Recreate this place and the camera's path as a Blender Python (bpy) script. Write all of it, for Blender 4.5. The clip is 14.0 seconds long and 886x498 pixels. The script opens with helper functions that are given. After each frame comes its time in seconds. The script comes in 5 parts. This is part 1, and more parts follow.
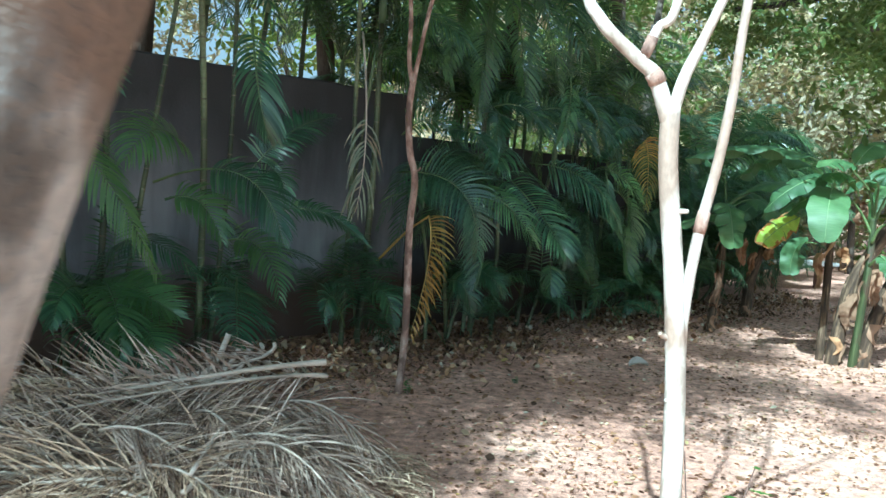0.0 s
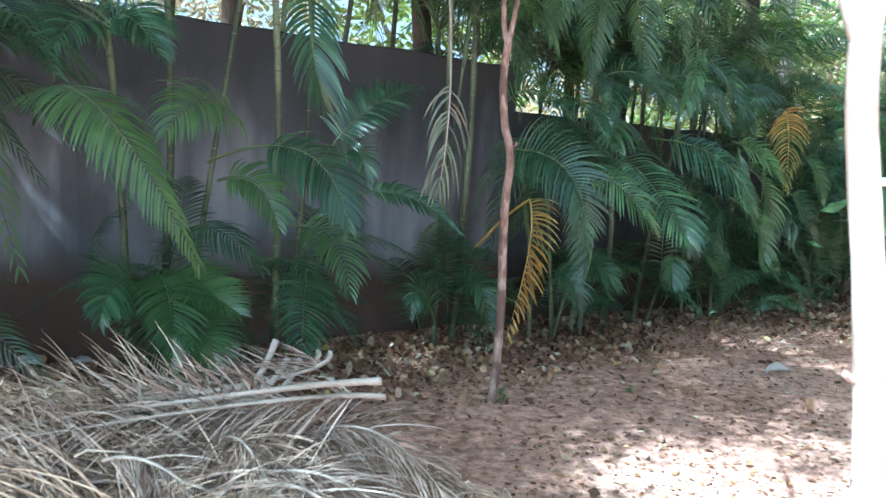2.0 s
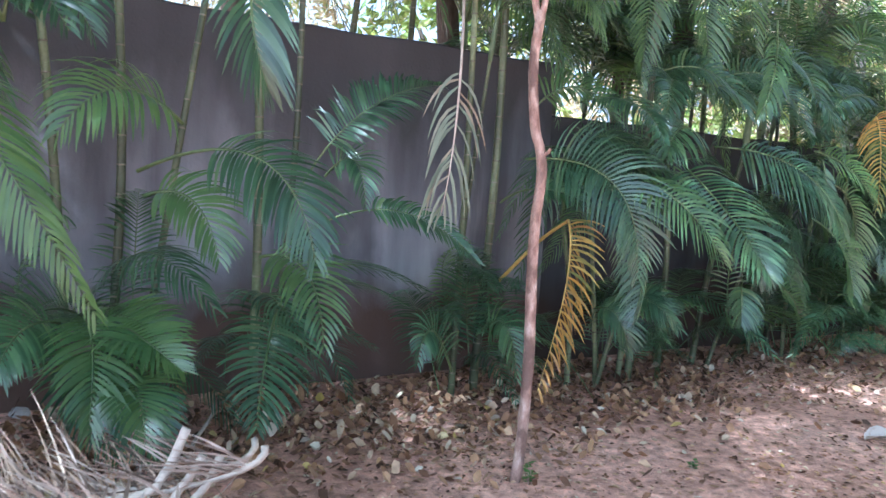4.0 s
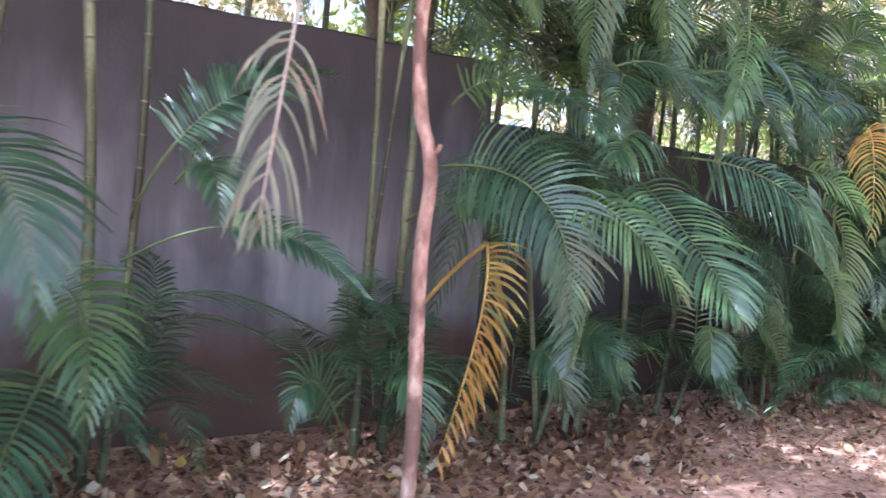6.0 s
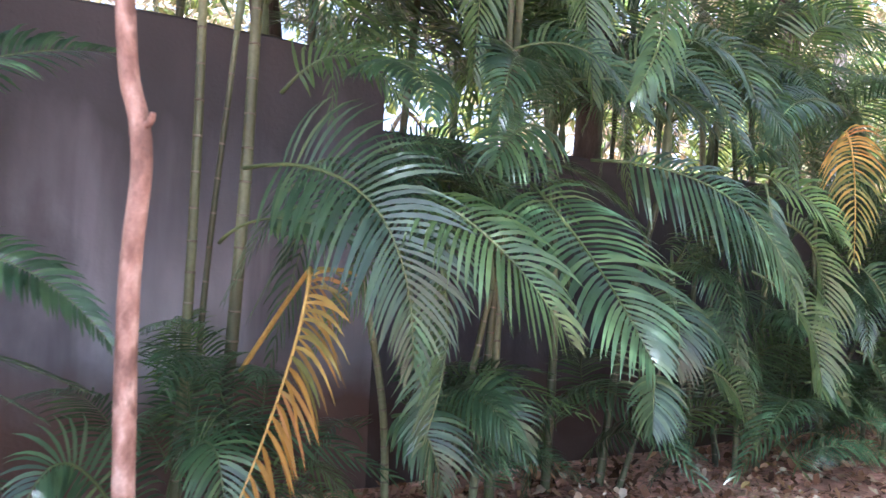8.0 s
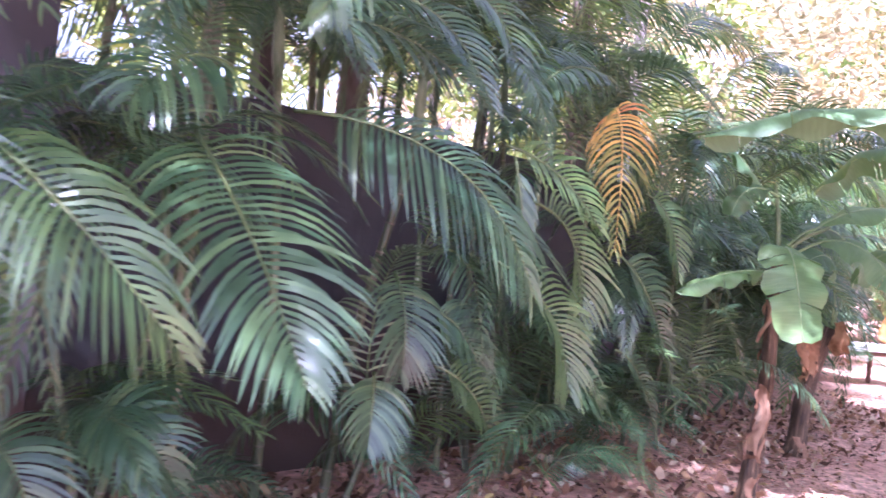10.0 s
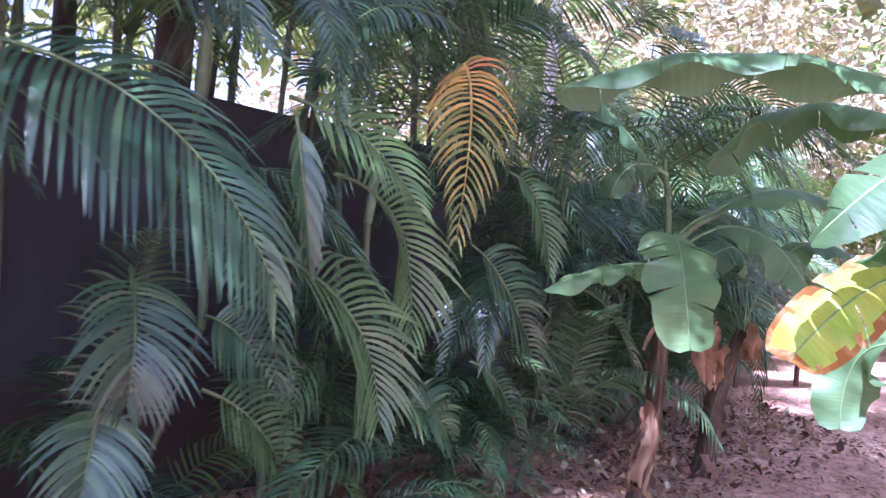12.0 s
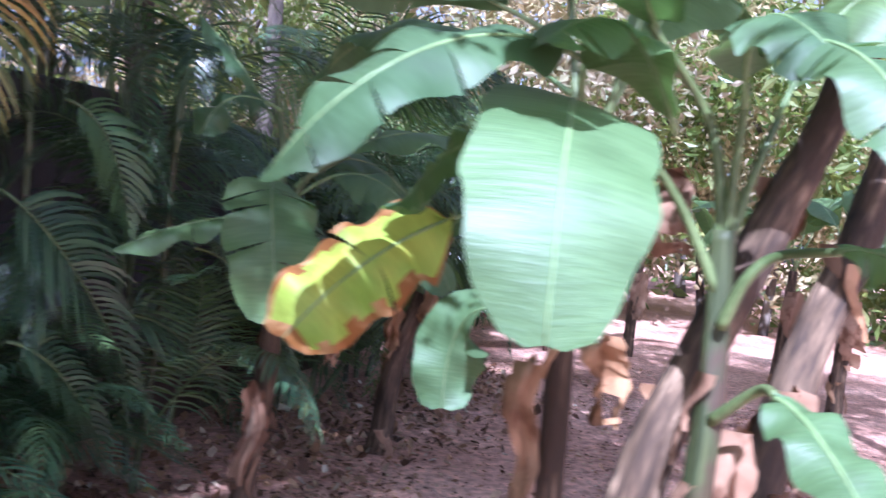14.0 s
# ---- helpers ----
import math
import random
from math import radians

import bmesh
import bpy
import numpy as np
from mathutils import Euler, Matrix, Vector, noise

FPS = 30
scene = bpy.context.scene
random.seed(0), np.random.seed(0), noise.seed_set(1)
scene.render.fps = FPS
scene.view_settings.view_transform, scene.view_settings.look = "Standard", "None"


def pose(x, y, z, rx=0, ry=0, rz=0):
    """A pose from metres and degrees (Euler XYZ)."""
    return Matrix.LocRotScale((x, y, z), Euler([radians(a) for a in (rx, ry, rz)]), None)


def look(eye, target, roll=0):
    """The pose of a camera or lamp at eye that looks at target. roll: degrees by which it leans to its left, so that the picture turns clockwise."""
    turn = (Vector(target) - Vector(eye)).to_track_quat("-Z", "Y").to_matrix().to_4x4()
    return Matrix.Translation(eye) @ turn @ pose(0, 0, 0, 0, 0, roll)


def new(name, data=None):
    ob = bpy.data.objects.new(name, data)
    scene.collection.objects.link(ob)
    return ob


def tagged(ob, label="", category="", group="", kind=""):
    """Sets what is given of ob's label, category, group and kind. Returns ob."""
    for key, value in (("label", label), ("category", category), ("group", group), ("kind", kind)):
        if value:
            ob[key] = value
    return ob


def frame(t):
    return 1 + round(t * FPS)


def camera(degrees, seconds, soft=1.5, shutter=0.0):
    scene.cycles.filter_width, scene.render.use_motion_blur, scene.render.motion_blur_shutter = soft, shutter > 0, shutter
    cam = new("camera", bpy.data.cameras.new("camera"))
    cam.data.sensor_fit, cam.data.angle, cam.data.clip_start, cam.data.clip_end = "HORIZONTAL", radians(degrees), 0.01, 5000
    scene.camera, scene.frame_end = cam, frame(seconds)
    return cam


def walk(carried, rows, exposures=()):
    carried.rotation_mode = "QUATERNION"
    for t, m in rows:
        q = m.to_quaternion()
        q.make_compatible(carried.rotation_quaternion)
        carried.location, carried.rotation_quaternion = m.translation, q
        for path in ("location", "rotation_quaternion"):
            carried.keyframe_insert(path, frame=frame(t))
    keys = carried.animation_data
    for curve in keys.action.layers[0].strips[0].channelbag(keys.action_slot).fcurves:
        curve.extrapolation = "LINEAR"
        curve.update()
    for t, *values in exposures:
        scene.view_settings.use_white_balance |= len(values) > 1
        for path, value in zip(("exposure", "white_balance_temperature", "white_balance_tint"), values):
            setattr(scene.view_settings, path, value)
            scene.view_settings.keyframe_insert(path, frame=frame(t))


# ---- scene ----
cam = camera(56.5, 14.0, 1.5, 0.5)
PATH = [
    (0, (0.045, 0.027, 1.487), (0.024, 2.021, 1.336), 3.8),
    (0.5, (0.093, 0.198, 1.479), (0.079, 2.194, 1.34), 4.1),
    (1, (0.161, 0.372, 1.481), (0.042, 2.363, 1.335), 3.3),
    (1.5, (0.191, 0.528, 1.472), (-0.06, 2.504, 1.29), 3.1),
    (2, (0.145, 0.814, 1.448), (-0.157, 2.78, 1.246), 3.1),
    (2.5, (0.144, 1.079, 1.452), (-0.193, 3.042, 1.268), 2.7),
    (2.7, (0.13, 1.202, 1.473), (-0.226, 3.159, 1.267), 4.0),
    (4.8, (0.135, 2.323, 1.402), (-0.298, 4.27, 1.255), 2.9),
    (5, (0.147, 2.426, 1.39), (-0.265, 4.378, 1.251), 3.1),
    (5.5, (0.165, 2.72, 1.384), (-0.201, 4.684, 1.298), 3.9),
    (6, (0.405, 2.986, 1.393), (0.007, 4.943, 1.29), 3.9),
    (6.5, (0.539, 3.243, 1.392), (0.191, 5.211, 1.312), 4.0),
    (7, (0.664, 3.52, 1.311), (0.298, 5.486, 1.342), 3.1),
    (7.2, (0.741, 3.653, 1.317), (0.305, 5.605, 1.319), 2.8),
    (9.3, (1.032, 4.67, 1.315), (0.747, 6.649, 1.34), 4.1),
    (9.5, (1.109, 4.744, 1.331), (0.894, 6.732, 1.338), 4.3),
    (10, (1.295, 4.956, 1.367), (1.288, 6.956, 1.342), 5.7),
    (10.5, (1.47, 5.152, 1.35), (1.505, 7.152, 1.368), 5.1),
    (11, (1.663, 5.354, 1.382), (1.646, 7.354, 1.383), 5.5),
    (11.5, (1.779, 5.553, 1.353), (1.845, 7.552, 1.329), 5.7),
    (12, (1.912, 5.81, 1.359), (2.021, 7.807, 1.351), 5.4),
    (12.5, (2.079, 6.048, 1.378), (2.109, 8.047, 1.348), 5.4),
    (13, (2.258, 6.245, 1.375), (2.46, 8.234, 1.325), 5.6),
    (13.5, (2.458, 6.353, 1.352), (2.957, 8.29, 1.335), 5.2),
    (14, (2.851, 6.333, 1.388), (3.445, 8.242, 1.341), 5.5),
]
EXPOSURES = [(0.0, 1.18, 4500, -17), (1.0, 1.63, 4520, -12), (2.5, 2.24, 4400, -6), (5.0, 2.70, 4760, 14), (7.0, 2.83, 4960, 18), (9.5, 2.93, 5030, 31), (10.0, 3.15, 5000, 46), (10.6, 2.67, 4780, 41), (12.0, 2.46, 4680, 41), (12.5, 2.38, 4640, 41), (13.0, 2.70, 4980, 50), (13.5, 2.22, 5080, 48), (14.0, 1.62, 4680, 31)]
walk(cam, [(t, look(eye, target, roll)) for t, eye, target, roll in PATH], EXPOSURES)

# ---- light: sun behind the walker's left shoulder, clear sky ----
SUN = Vector((-0.27, -0.61, 0.743)).normalized()
sun = new("sun", bpy.data.lights.new("sun", "SUN"))
sun.data.energy, sun.data.angle, sun.data.color = 5.0, radians(0.6), (1.0, 0.94, 0.84)
sun.matrix_world = look(SUN * 60, (0, 0, 0))
world = bpy.data.worlds.new("sky")
scene.world = world
world.use_nodes = True
sky = world.node_tree.nodes.new("ShaderNodeTexSky")
sky.sky_type, sky.sun_disc = "NISHITA", False
sky.sun_elevation, sky.sun_rotation = math.asin(SUN.z), math.atan2(SUN.x, SUN.y)
sky.air_density, sky.dust_density = 1.0, 4.0
haze = world.node_tree.nodes.new("ShaderNodeHueSaturation")
haze.inputs["Saturation"].default_value = 0.3
world.node_tree.links.new(sky.outputs[0], haze.inputs["Color"])
world.node_tree.links.new(haze.outputs[0], world.node_tree.nodes["Background"].inputs["Color"])
world.node_tree.nodes["Background"].inputs["Strength"].default_value = 0.076

# ---- materials ----


def mat_base(name):
    m = bpy.data.materials.new(name)
    m.use_nodes = True
    nt = m.node_tree
    return m, nt, nt.nodes["Principled BSDF"]


def tex(nt, kind, scale, detail=4.0, stretch=None, coords="Object"):
    n = nt.nodes.new(kind)
    n.inputs["Scale"].default_value = scale
    if "Detail" in n.inputs:
        n.inputs["Detail"].default_value = detail
    tc = nt.nodes.new("ShaderNodeTexCoord")
    if stretch:
        mp = nt.nodes.new("ShaderNodeMapping")
        mp.inputs["Scale"].default_value = stretch
        nt.links.new(tc.outputs[coords], mp.inputs[0])
        nt.links.new(mp.outputs[0], n.inputs["Vector"])
    else:
        nt.links.new(tc.outputs[coords], n.inputs["Vector"])
    return n


def ramp(nt, source, stops):
    r = nt.nodes.new("ShaderNodeValToRGB")
    els = r.color_ramp.elements
    while len(els) < len(stops):
        els.new(0.5)
    for e, (p, c) in zip(els, stops):
        e.position, e.color = p, (*c, 1)
    nt.links.new(source, r.inputs[0])
    return r.outputs[0]


def mix(nt, fac, a, b, mode="MIX"):
    n = nt.nodes.new("ShaderNodeMixRGB")
    n.blend_type = mode
    for i, v in enumerate((fac, a, b)):
        if isinstance(v, bpy.types.NodeSocket):
            nt.links.new(v, n.inputs[i])
        elif i == 0:
            n.inputs[0].default_value = v
        else:
            n.inputs[i].default_value = (*v, 1)
    return n.outputs[0]


def bump(nt, bsdf, height, strength, distance):
    b = nt.nodes.new("ShaderNodeBump")
    b.inputs["Strength"].default_value, b.inputs["Distance"].default_value = strength, distance
    nt.links.new(height, b.inputs["Height"])
    nt.links.new(b.outputs[0], bsdf.inputs["Normal"])


def leaf_material(name, stops, rough=0.38, through_light=0.3, through_tint=(0.25, 0.42, 0.05), spec=0.5, blotch=None, blotch_scale=14.0, grain=(1, 1, 1), veins=False, wax=0.0):
    """A leaf: colour varies from leaflet to leaflet and in blotches; thin enough to pass light."""
    m, nt, b = mat_base(name)
    geo = nt.nodes.new("ShaderNodeNewGeometry")
    col = ramp(nt, geo.outputs["Random Per Island"], stops)
    n = tex(nt, "ShaderNodeTexNoise", blotch_scale, 3.0, grain)
    if blotch:
        col = mix(nt, ramp(nt, n.outputs["Fac"], [(0.5, (0, 0, 0)), (0.66, (1, 1, 1))]), col, blotch)
    else:
        col = mix(nt, 0.5, col, ramp(nt, n.outputs["Fac"], [(0.3, (0.55, 0.55, 0.55)), (0.7, (1.25, 1.25, 1.2))]), "MULTIPLY")
    oi = nt.nodes.new("ShaderNodeObjectInfo")
    col = mix(nt, 0.6, col, ramp(nt, oi.outputs["Random"], [(0.0, (0.55, 0.62, 0.62)), (0.55, (0.97, 0.98, 0.97)), (1.0, (1.45, 1.38, 1.0))]), "MULTIPLY")
    nt.links.new(col, b.inputs["Base Color"])
    b.inputs["Roughness"].default_value = rough
    b.inputs["Specular IOR Level"].default_value = spec
    b.inputs["Coat Weight"].default_value, b.inputs["Coat Roughness"].default_value = wax, 0.24
    fine = tex(nt, "ShaderNodeTexNoise", 90.0, 2.0, grain)
    if veins:
        # side veins run out from the midrib, a few millimetres apart
        wv = tex(nt, "ShaderNodeTexNoise", 1.0, 3.0, (70, 1.5, 1), "UV")
        stripe = tex(nt, "ShaderNodeTexNoise", 1.0, 2.0, (9, 0.7, 1), "UV")
        col = mix(nt, 0.55, col, ramp(nt, stripe.outputs["Fac"], [(0.35, (0.84, 0.86, 0.82)), (0.65, (1.12, 1.1, 1.1))]), "MULTIPLY")
        col = mix(nt, 0.45, col, ramp(nt, wv.outputs["Fac"], [(0.4, (0.75, 0.78, 0.7)), (0.6, (1.15, 1.15, 1.1))]), "MULTIPLY")
        nt.links.new(col, b.inputs["Base Color"])
        bump(nt, b, mix(nt, 0.6, wv.outputs["Fac"], stripe.outputs["Fac"]), 0.4, 0.010)
    else:
        bump(nt, b, fine.outputs["Fac"], 0.25, 0.003)
    tr = nt.nodes.new("ShaderNodeBsdfTranslucent")
    nt.links.new(mix(nt, 0.55, col, through_tint), tr.inputs["Color"])
    ms = nt.nodes.new("ShaderNodeMixShader")
    ms.inputs[0].default_value = through_light
    out = nt.nodes["Material Output"]
    nt.links.new(b.outputs[0], ms.inputs[1])
    nt.links.new(tr.outputs[0], ms.inputs[2])
    nt.links.new(ms.outputs[0], out.inputs["Surface"])
    return m


def bark_material(name, stops, rough=0.8, scale=9.0, stretch=(1, 1, 0.35), relief=0.006, spots=None, coords="Object"):
    m, nt, b = mat_base(name)
    n = tex(nt, "ShaderNodeTexNoise", scale, 6.0, stretch, coords)
    col = ramp(nt, n.outputs["Fac"], stops)
    if spots:
        v = tex(nt, "ShaderNodeTexNoise", scale * 0.45 if coords == "Object" else 5.0, 3.0, (1, 1, 0.6))
        col = mix(nt, ramp(nt, v.outputs["Fac"], [(0.52, (0, 0, 0)), (0.6, (1, 1, 1))]), col, spots)
    fine = tex(nt, "ShaderNodeTexNoise", scale * (9 if coords == "Object" else 4), 5.0, stretch, coords)
    col = mix(nt, 0.5, col, ramp(nt, fine.outputs["Fac"], [(0.3, (0.6, 0.6, 0.6)), (0.7, (1.2, 1.2, 1.2))]), "MULTIPLY")
    nt.links.new(col, b.inputs["Base Color"])
    b.inputs["Roughness"].default_value = rough
    bump(nt, b, fine.outputs["Fac"], 0.6, relief)
    return m


PALM = leaf_material("palm_leaflet", [(0.0, (0.020, 0.050, 0.027)), (0.5, (0.050, 0.106, 0.056)), (0.9, (0.09, 0.16, 0.075)), (1.0, (0.16, 0.21, 0.09))], 0.36, 0.2, (0.24, 0.42, 0.08), 0.65, wax=0.3)
# for light-green young fronds, and as painted brightness on lit ones
PALM_YOUNG_OR_LIT = leaf_material("palm_leaflet_young_or_lit", [(0.0, (0.06, 0.125, 0.05)), (1.0, (0.13, 0.21, 0.075))], 0.36, 0.36, (0.32, 0.50, 0.08), 0.7, wax=0.3)
PALM_YELLOW = leaf_material("palm_leaflet_yellow", [(0.0, (0.36, 0.20, 0.035)), (0.5, (0.48, 0.27, 0.05)), (0.8, (0.55, 0.28, 0.10)), (1.0, (0.25, 0.22, 0.05))], 0.5, 0.3, (0.7, 0.42, 0.08))
PALM_ORANGE = leaf_material("palm_leaflet_orange", [(0.0, (0.46, 0.25, 0.06)), (0.45, (0.52, 0.36, 0.09)), (0.75, (0.15, 0.19, 0.05)), (1.0, (0.46, 0.20, 0.07))], 0.5, 0.3, (0.7, 0.40, 0.08))
PALM_ORANGE_TIP = leaf_material("palm_leaflet_turning", [(0.0, (0.34, 0.26, 0.07)), (0.5, (0.16, 0.19, 0.06)), (1.0, (0.09, 0.13, 0.04))], 0.5, 0.3, (0.5, 0.42, 0.08))
PALM_DEAD = leaf_material("palm_leaflet_withered", [(0.0, (0.17, 0.20, 0.13)), (0.7, (0.30, 0.33, 0.24)), (1.0, (0.36, 0.24, 0.16))], 0.7, 0.2, (0.4, 0.36, 0.2))
DRY = leaf_material("dry_palm_leaflet", [(0.0, (0.085, 0.055, 0.038)), (0.35, (0.26, 0.178, 0.138)), (0.75, (0.50, 0.375, 0.305)), (1.0, (0.70, 0.575, 0.49))], 0.75, 0.1, (0.4, 0.3, 0.2), 0.25, None, 20.0)
DRY_STALK = bark_material("dry_frond_stalk", [(0.3, (0.34, 0.27, 0.21)), (0.6, (0.52, 0.44, 0.36)), (0.8, (0.62, 0.55, 0.47))], 0.7, 12.0, (0.3, 1, 1), 0.002)
RACHIS = bark_material("palm_rachis", [(0.3, (0.05, 0.09, 0.03)), (0.7, (0.13, 0.165, 0.055))], 0.45, 5.0, (1, 1, 1), 0.001)
CROWNSHAFT = bark_material("palm_crownshaft", [(0.3, (0.08, 0.125, 0.055)), (0.7, (0.20, 0.26, 0.14))], 0.5, 7.0, (1, 1, 0.3), 0.001)
RACHIS_YELLOW = bark_material("palm_rachis_yellow", [(0.3, (0.40, 0.26, 0.05)), (0.7, (0.55, 0.38, 0.10))], 0.5, 5.0, (1, 1, 1), 0.001)
BANANA = leaf_material("banana_blade", [(0.0, (0.085, 0.16, 0.072)), (1.0, (0.13, 0.215, 0.095))], 0.5, 0.27, (0.20, 0.40, 0.05), 0.5, None, 5.0, veins=True)
BANANA_EDGE = leaf_material("banana_blade_scorched_edge", [(0.0, (0.28, 0.12, 0.03)), (1.0, (0.20, 0.085, 0.025))], 0.65, 0.25, (0.5, 0.3, 0.06), 0.3, (0.55, 0.34, 0.16), 12.0)
BANANA_YELLOWING = leaf_material("banana_blade_yellowing", [(0.0, (0.30, 0.46, 0.06)), (1.0, (0.38, 0.52, 0.08))], 0.5, 0.42, (0.60, 0.66, 0.12), 0.4, (0.46, 0.52, 0.08), 7.0, veins=True)
BANANA_RIB = bark_material("banana_midrib", [(0.3, (0.15, 0.24, 0.09)), (0.7, (0.24, 0.34, 0.14))], 0.45, 6.0, (1, 1, 1), 0.001)
BANANA_STALK = bark_material("banana_leaf_stalk", [(0.3, (0.07, 0.11, 0.035)), (0.7, (0.17, 0.22, 0.08))], 0.45, 6.0, (1, 1, 1), 0.002)
BANANA_STEM = bark_material("banana_pseudostem", [(0.25, (0.025, 0.034, 0.013)), (0.5, (0.055, 0.072, 0.027)), (0.75, (0.11, 0.125, 0.047))], 0.5, 1.0, (5, 4, 1), 0.006, (0.07, 0.045, 0.028), "UV")
BANANA_BROWN = bark_material("banana_dry_sheath", [(0.3, (0.025, 0.016, 0.010)), (0.45, (0.075, 0.046, 0.026)), (0.58, (0.15, 0.097, 0.055)), (0.72, (0.32, 0.225, 0.14))], 0.8, 1.0, (7, 12, 1), 0.02, (0.06, 0.036, 0.02), "UV")
BANANA_DEAD = leaf_material("dead_banana_leaf", [(0.0, (0.28, 0.155, 0.095)), (1.0, (0.40, 0.25, 0.16))], 0.8, 0.15, (0.45, 0.25, 0.12), 0.2, (0.16, 0.085, 0.05), 9.0)
BANANA_DEAD_PALE = leaf_material("pale_dry_leaf", [(0.0, (0.54, 0.45, 0.38)), (1.0, (0.62, 0.53, 0.46))], 0.8, 0.15, (0.5, 0.35, 0.2), 0.2, (0.42, 0.32, 0.25), 22.0)
BARK_PALE = bark_material("pale_smooth_bark", [(0.38, (0.40, 0.32, 0.26)), (0.5, (0.60, 0.53, 0.46)), (0.62, (0.72, 0.67, 0.60))], 0.65, 9.0, (1, 1, 0.5), 0.004, (0.36, 0.26, 0.20))
BARK_PINK = bark_material("pinkish_sapling_bark", [(0.3, (0.20, 0.11, 0.08)), (0.5, (0.38, 0.24, 0.185)), (0.7, (0.58, 0.44, 0.36))], 0.75, 26.0, (1, 1, 0.45), 0.006, (0.17, 0.10, 0.075))
BARK_NEAR = bark_material("flaking_grey_brown_bark", [(0.4, (0.11, 0.095, 0.082)), (0.5, (0.24, 0.22, 0.20)), (0.6, (0.44, 0.42, 0.40))], 0.75, 20.0, (1, 1, 0.6), 0.012, (0.17, 0.12, 0.09))
BARK_DARK = bark_material("dark_rough_bark", [(0.3, (0.045, 0.035, 0.03)), (0.6, (0.12, 0.10, 0.08)), (0.8, (0.2, 0.17, 0.14))], 0.9, 8.0, (1, 1, 0.3), 0.02)
TREE_LEAF = leaf_material("broad_tree_leaf", [(0.0, (0.04, 0.085, 0.02)), (0.5, (0.075, 0.13, 0.03)), (1.0, (0.13, 0.18, 0.05))], 0.4, 0.35, (0.4, 0.5, 0.08))
WOOD_LEAF = leaf_material("woodland_leaf", [(0.0, (0.06, 0.11, 0.03)), (0.5, (0.12, 0.18, 0.05)), (1.0, (0.24, 0.27, 0.11))], 0.4, 0.42, (0.5, 0.58, 0.12))
TREE_LEAF_DRY = leaf_material("sun_bleached_tree_leaf", [(0.0, (0.20, 0.20, 0.10)), (0.5, (0.36, 0.31, 0.20)), (1.0, (0.52, 0.43, 0.31))], 0.55, 0.35, (0.5, 0.42, 0.18))
LITTER = leaf_material("fallen_leaf", [(0.0, (0.05, 0.026, 0.016)), (0.25, (0.15, 0.075, 0.042)), (0.5, (0.30, 0.16, 0.085)), (0.72, (0.43, 0.25, 0.135)), (0.9, (0.56, 0.42, 0.29)), (0.97, (0.66, 0.56, 0.44)), (1.0, (0.46, 0.32, 0.07))], 0.75, 0.05, (0.4, 0.25, 0.1), 0.25, None, 30.0)
WEED = leaf_material("weed_leaf", [(0.0, (0.06, 0.14, 0.03)), (1.0, (0.12, 0.22, 0.05))], 0.5, 0.3)


def cane_material():
    m, nt, b = mat_base("palm_cane")
    tc = nt.nodes.new("ShaderNodeTexCoord")
    oi = nt.nodes.new("ShaderNodeObjectInfo")
    n = tex(nt, "ShaderNodeTexNoise", 4.0, 4.0, (1, 1, 0.3))
    col = ramp(nt, n.outputs["Fac"], [(0.28, (0.03, 0.036, 0.017)), (0.5, (0.08, 0.095, 0.045)), (0.68, (0.23, 0.26, 0.145))])
    col = mix(nt, 0.7, col, ramp(nt, oi.outputs["Random"], [(0.0, (0.55, 0.5, 0.4)), (0.5, (1, 1, 0.9)), (1.0, (1.5, 1.45, 1.3))]), "MULTIPLY")
    spots = tex(nt, "ShaderNodeTexNoise", 60.0, 3.0)
    col = mix(nt, 0.4, col, ramp(nt, spots.outputs["Fac"], [(0.35, (0.6, 0.55, 0.5)), (0.65, (1.2, 1.2, 1.2))]), "MULTIPLY")
    nt.links.new(col, b.inputs["Base Color"])
    b.inputs["Roughness"].default_value = 0.5
    bump(nt, b, spots.outputs["Fac"], 0.3, 0.002)
    return m


CANE = cane_material()
CANE_RING = bark_material("cane_leaf_scar", [(0.3, (0.10, 0.085, 0.055)), (0.7, (0.22, 0.20, 0.14))], 0.8, 20.0, (1, 1, 1), 0.001)


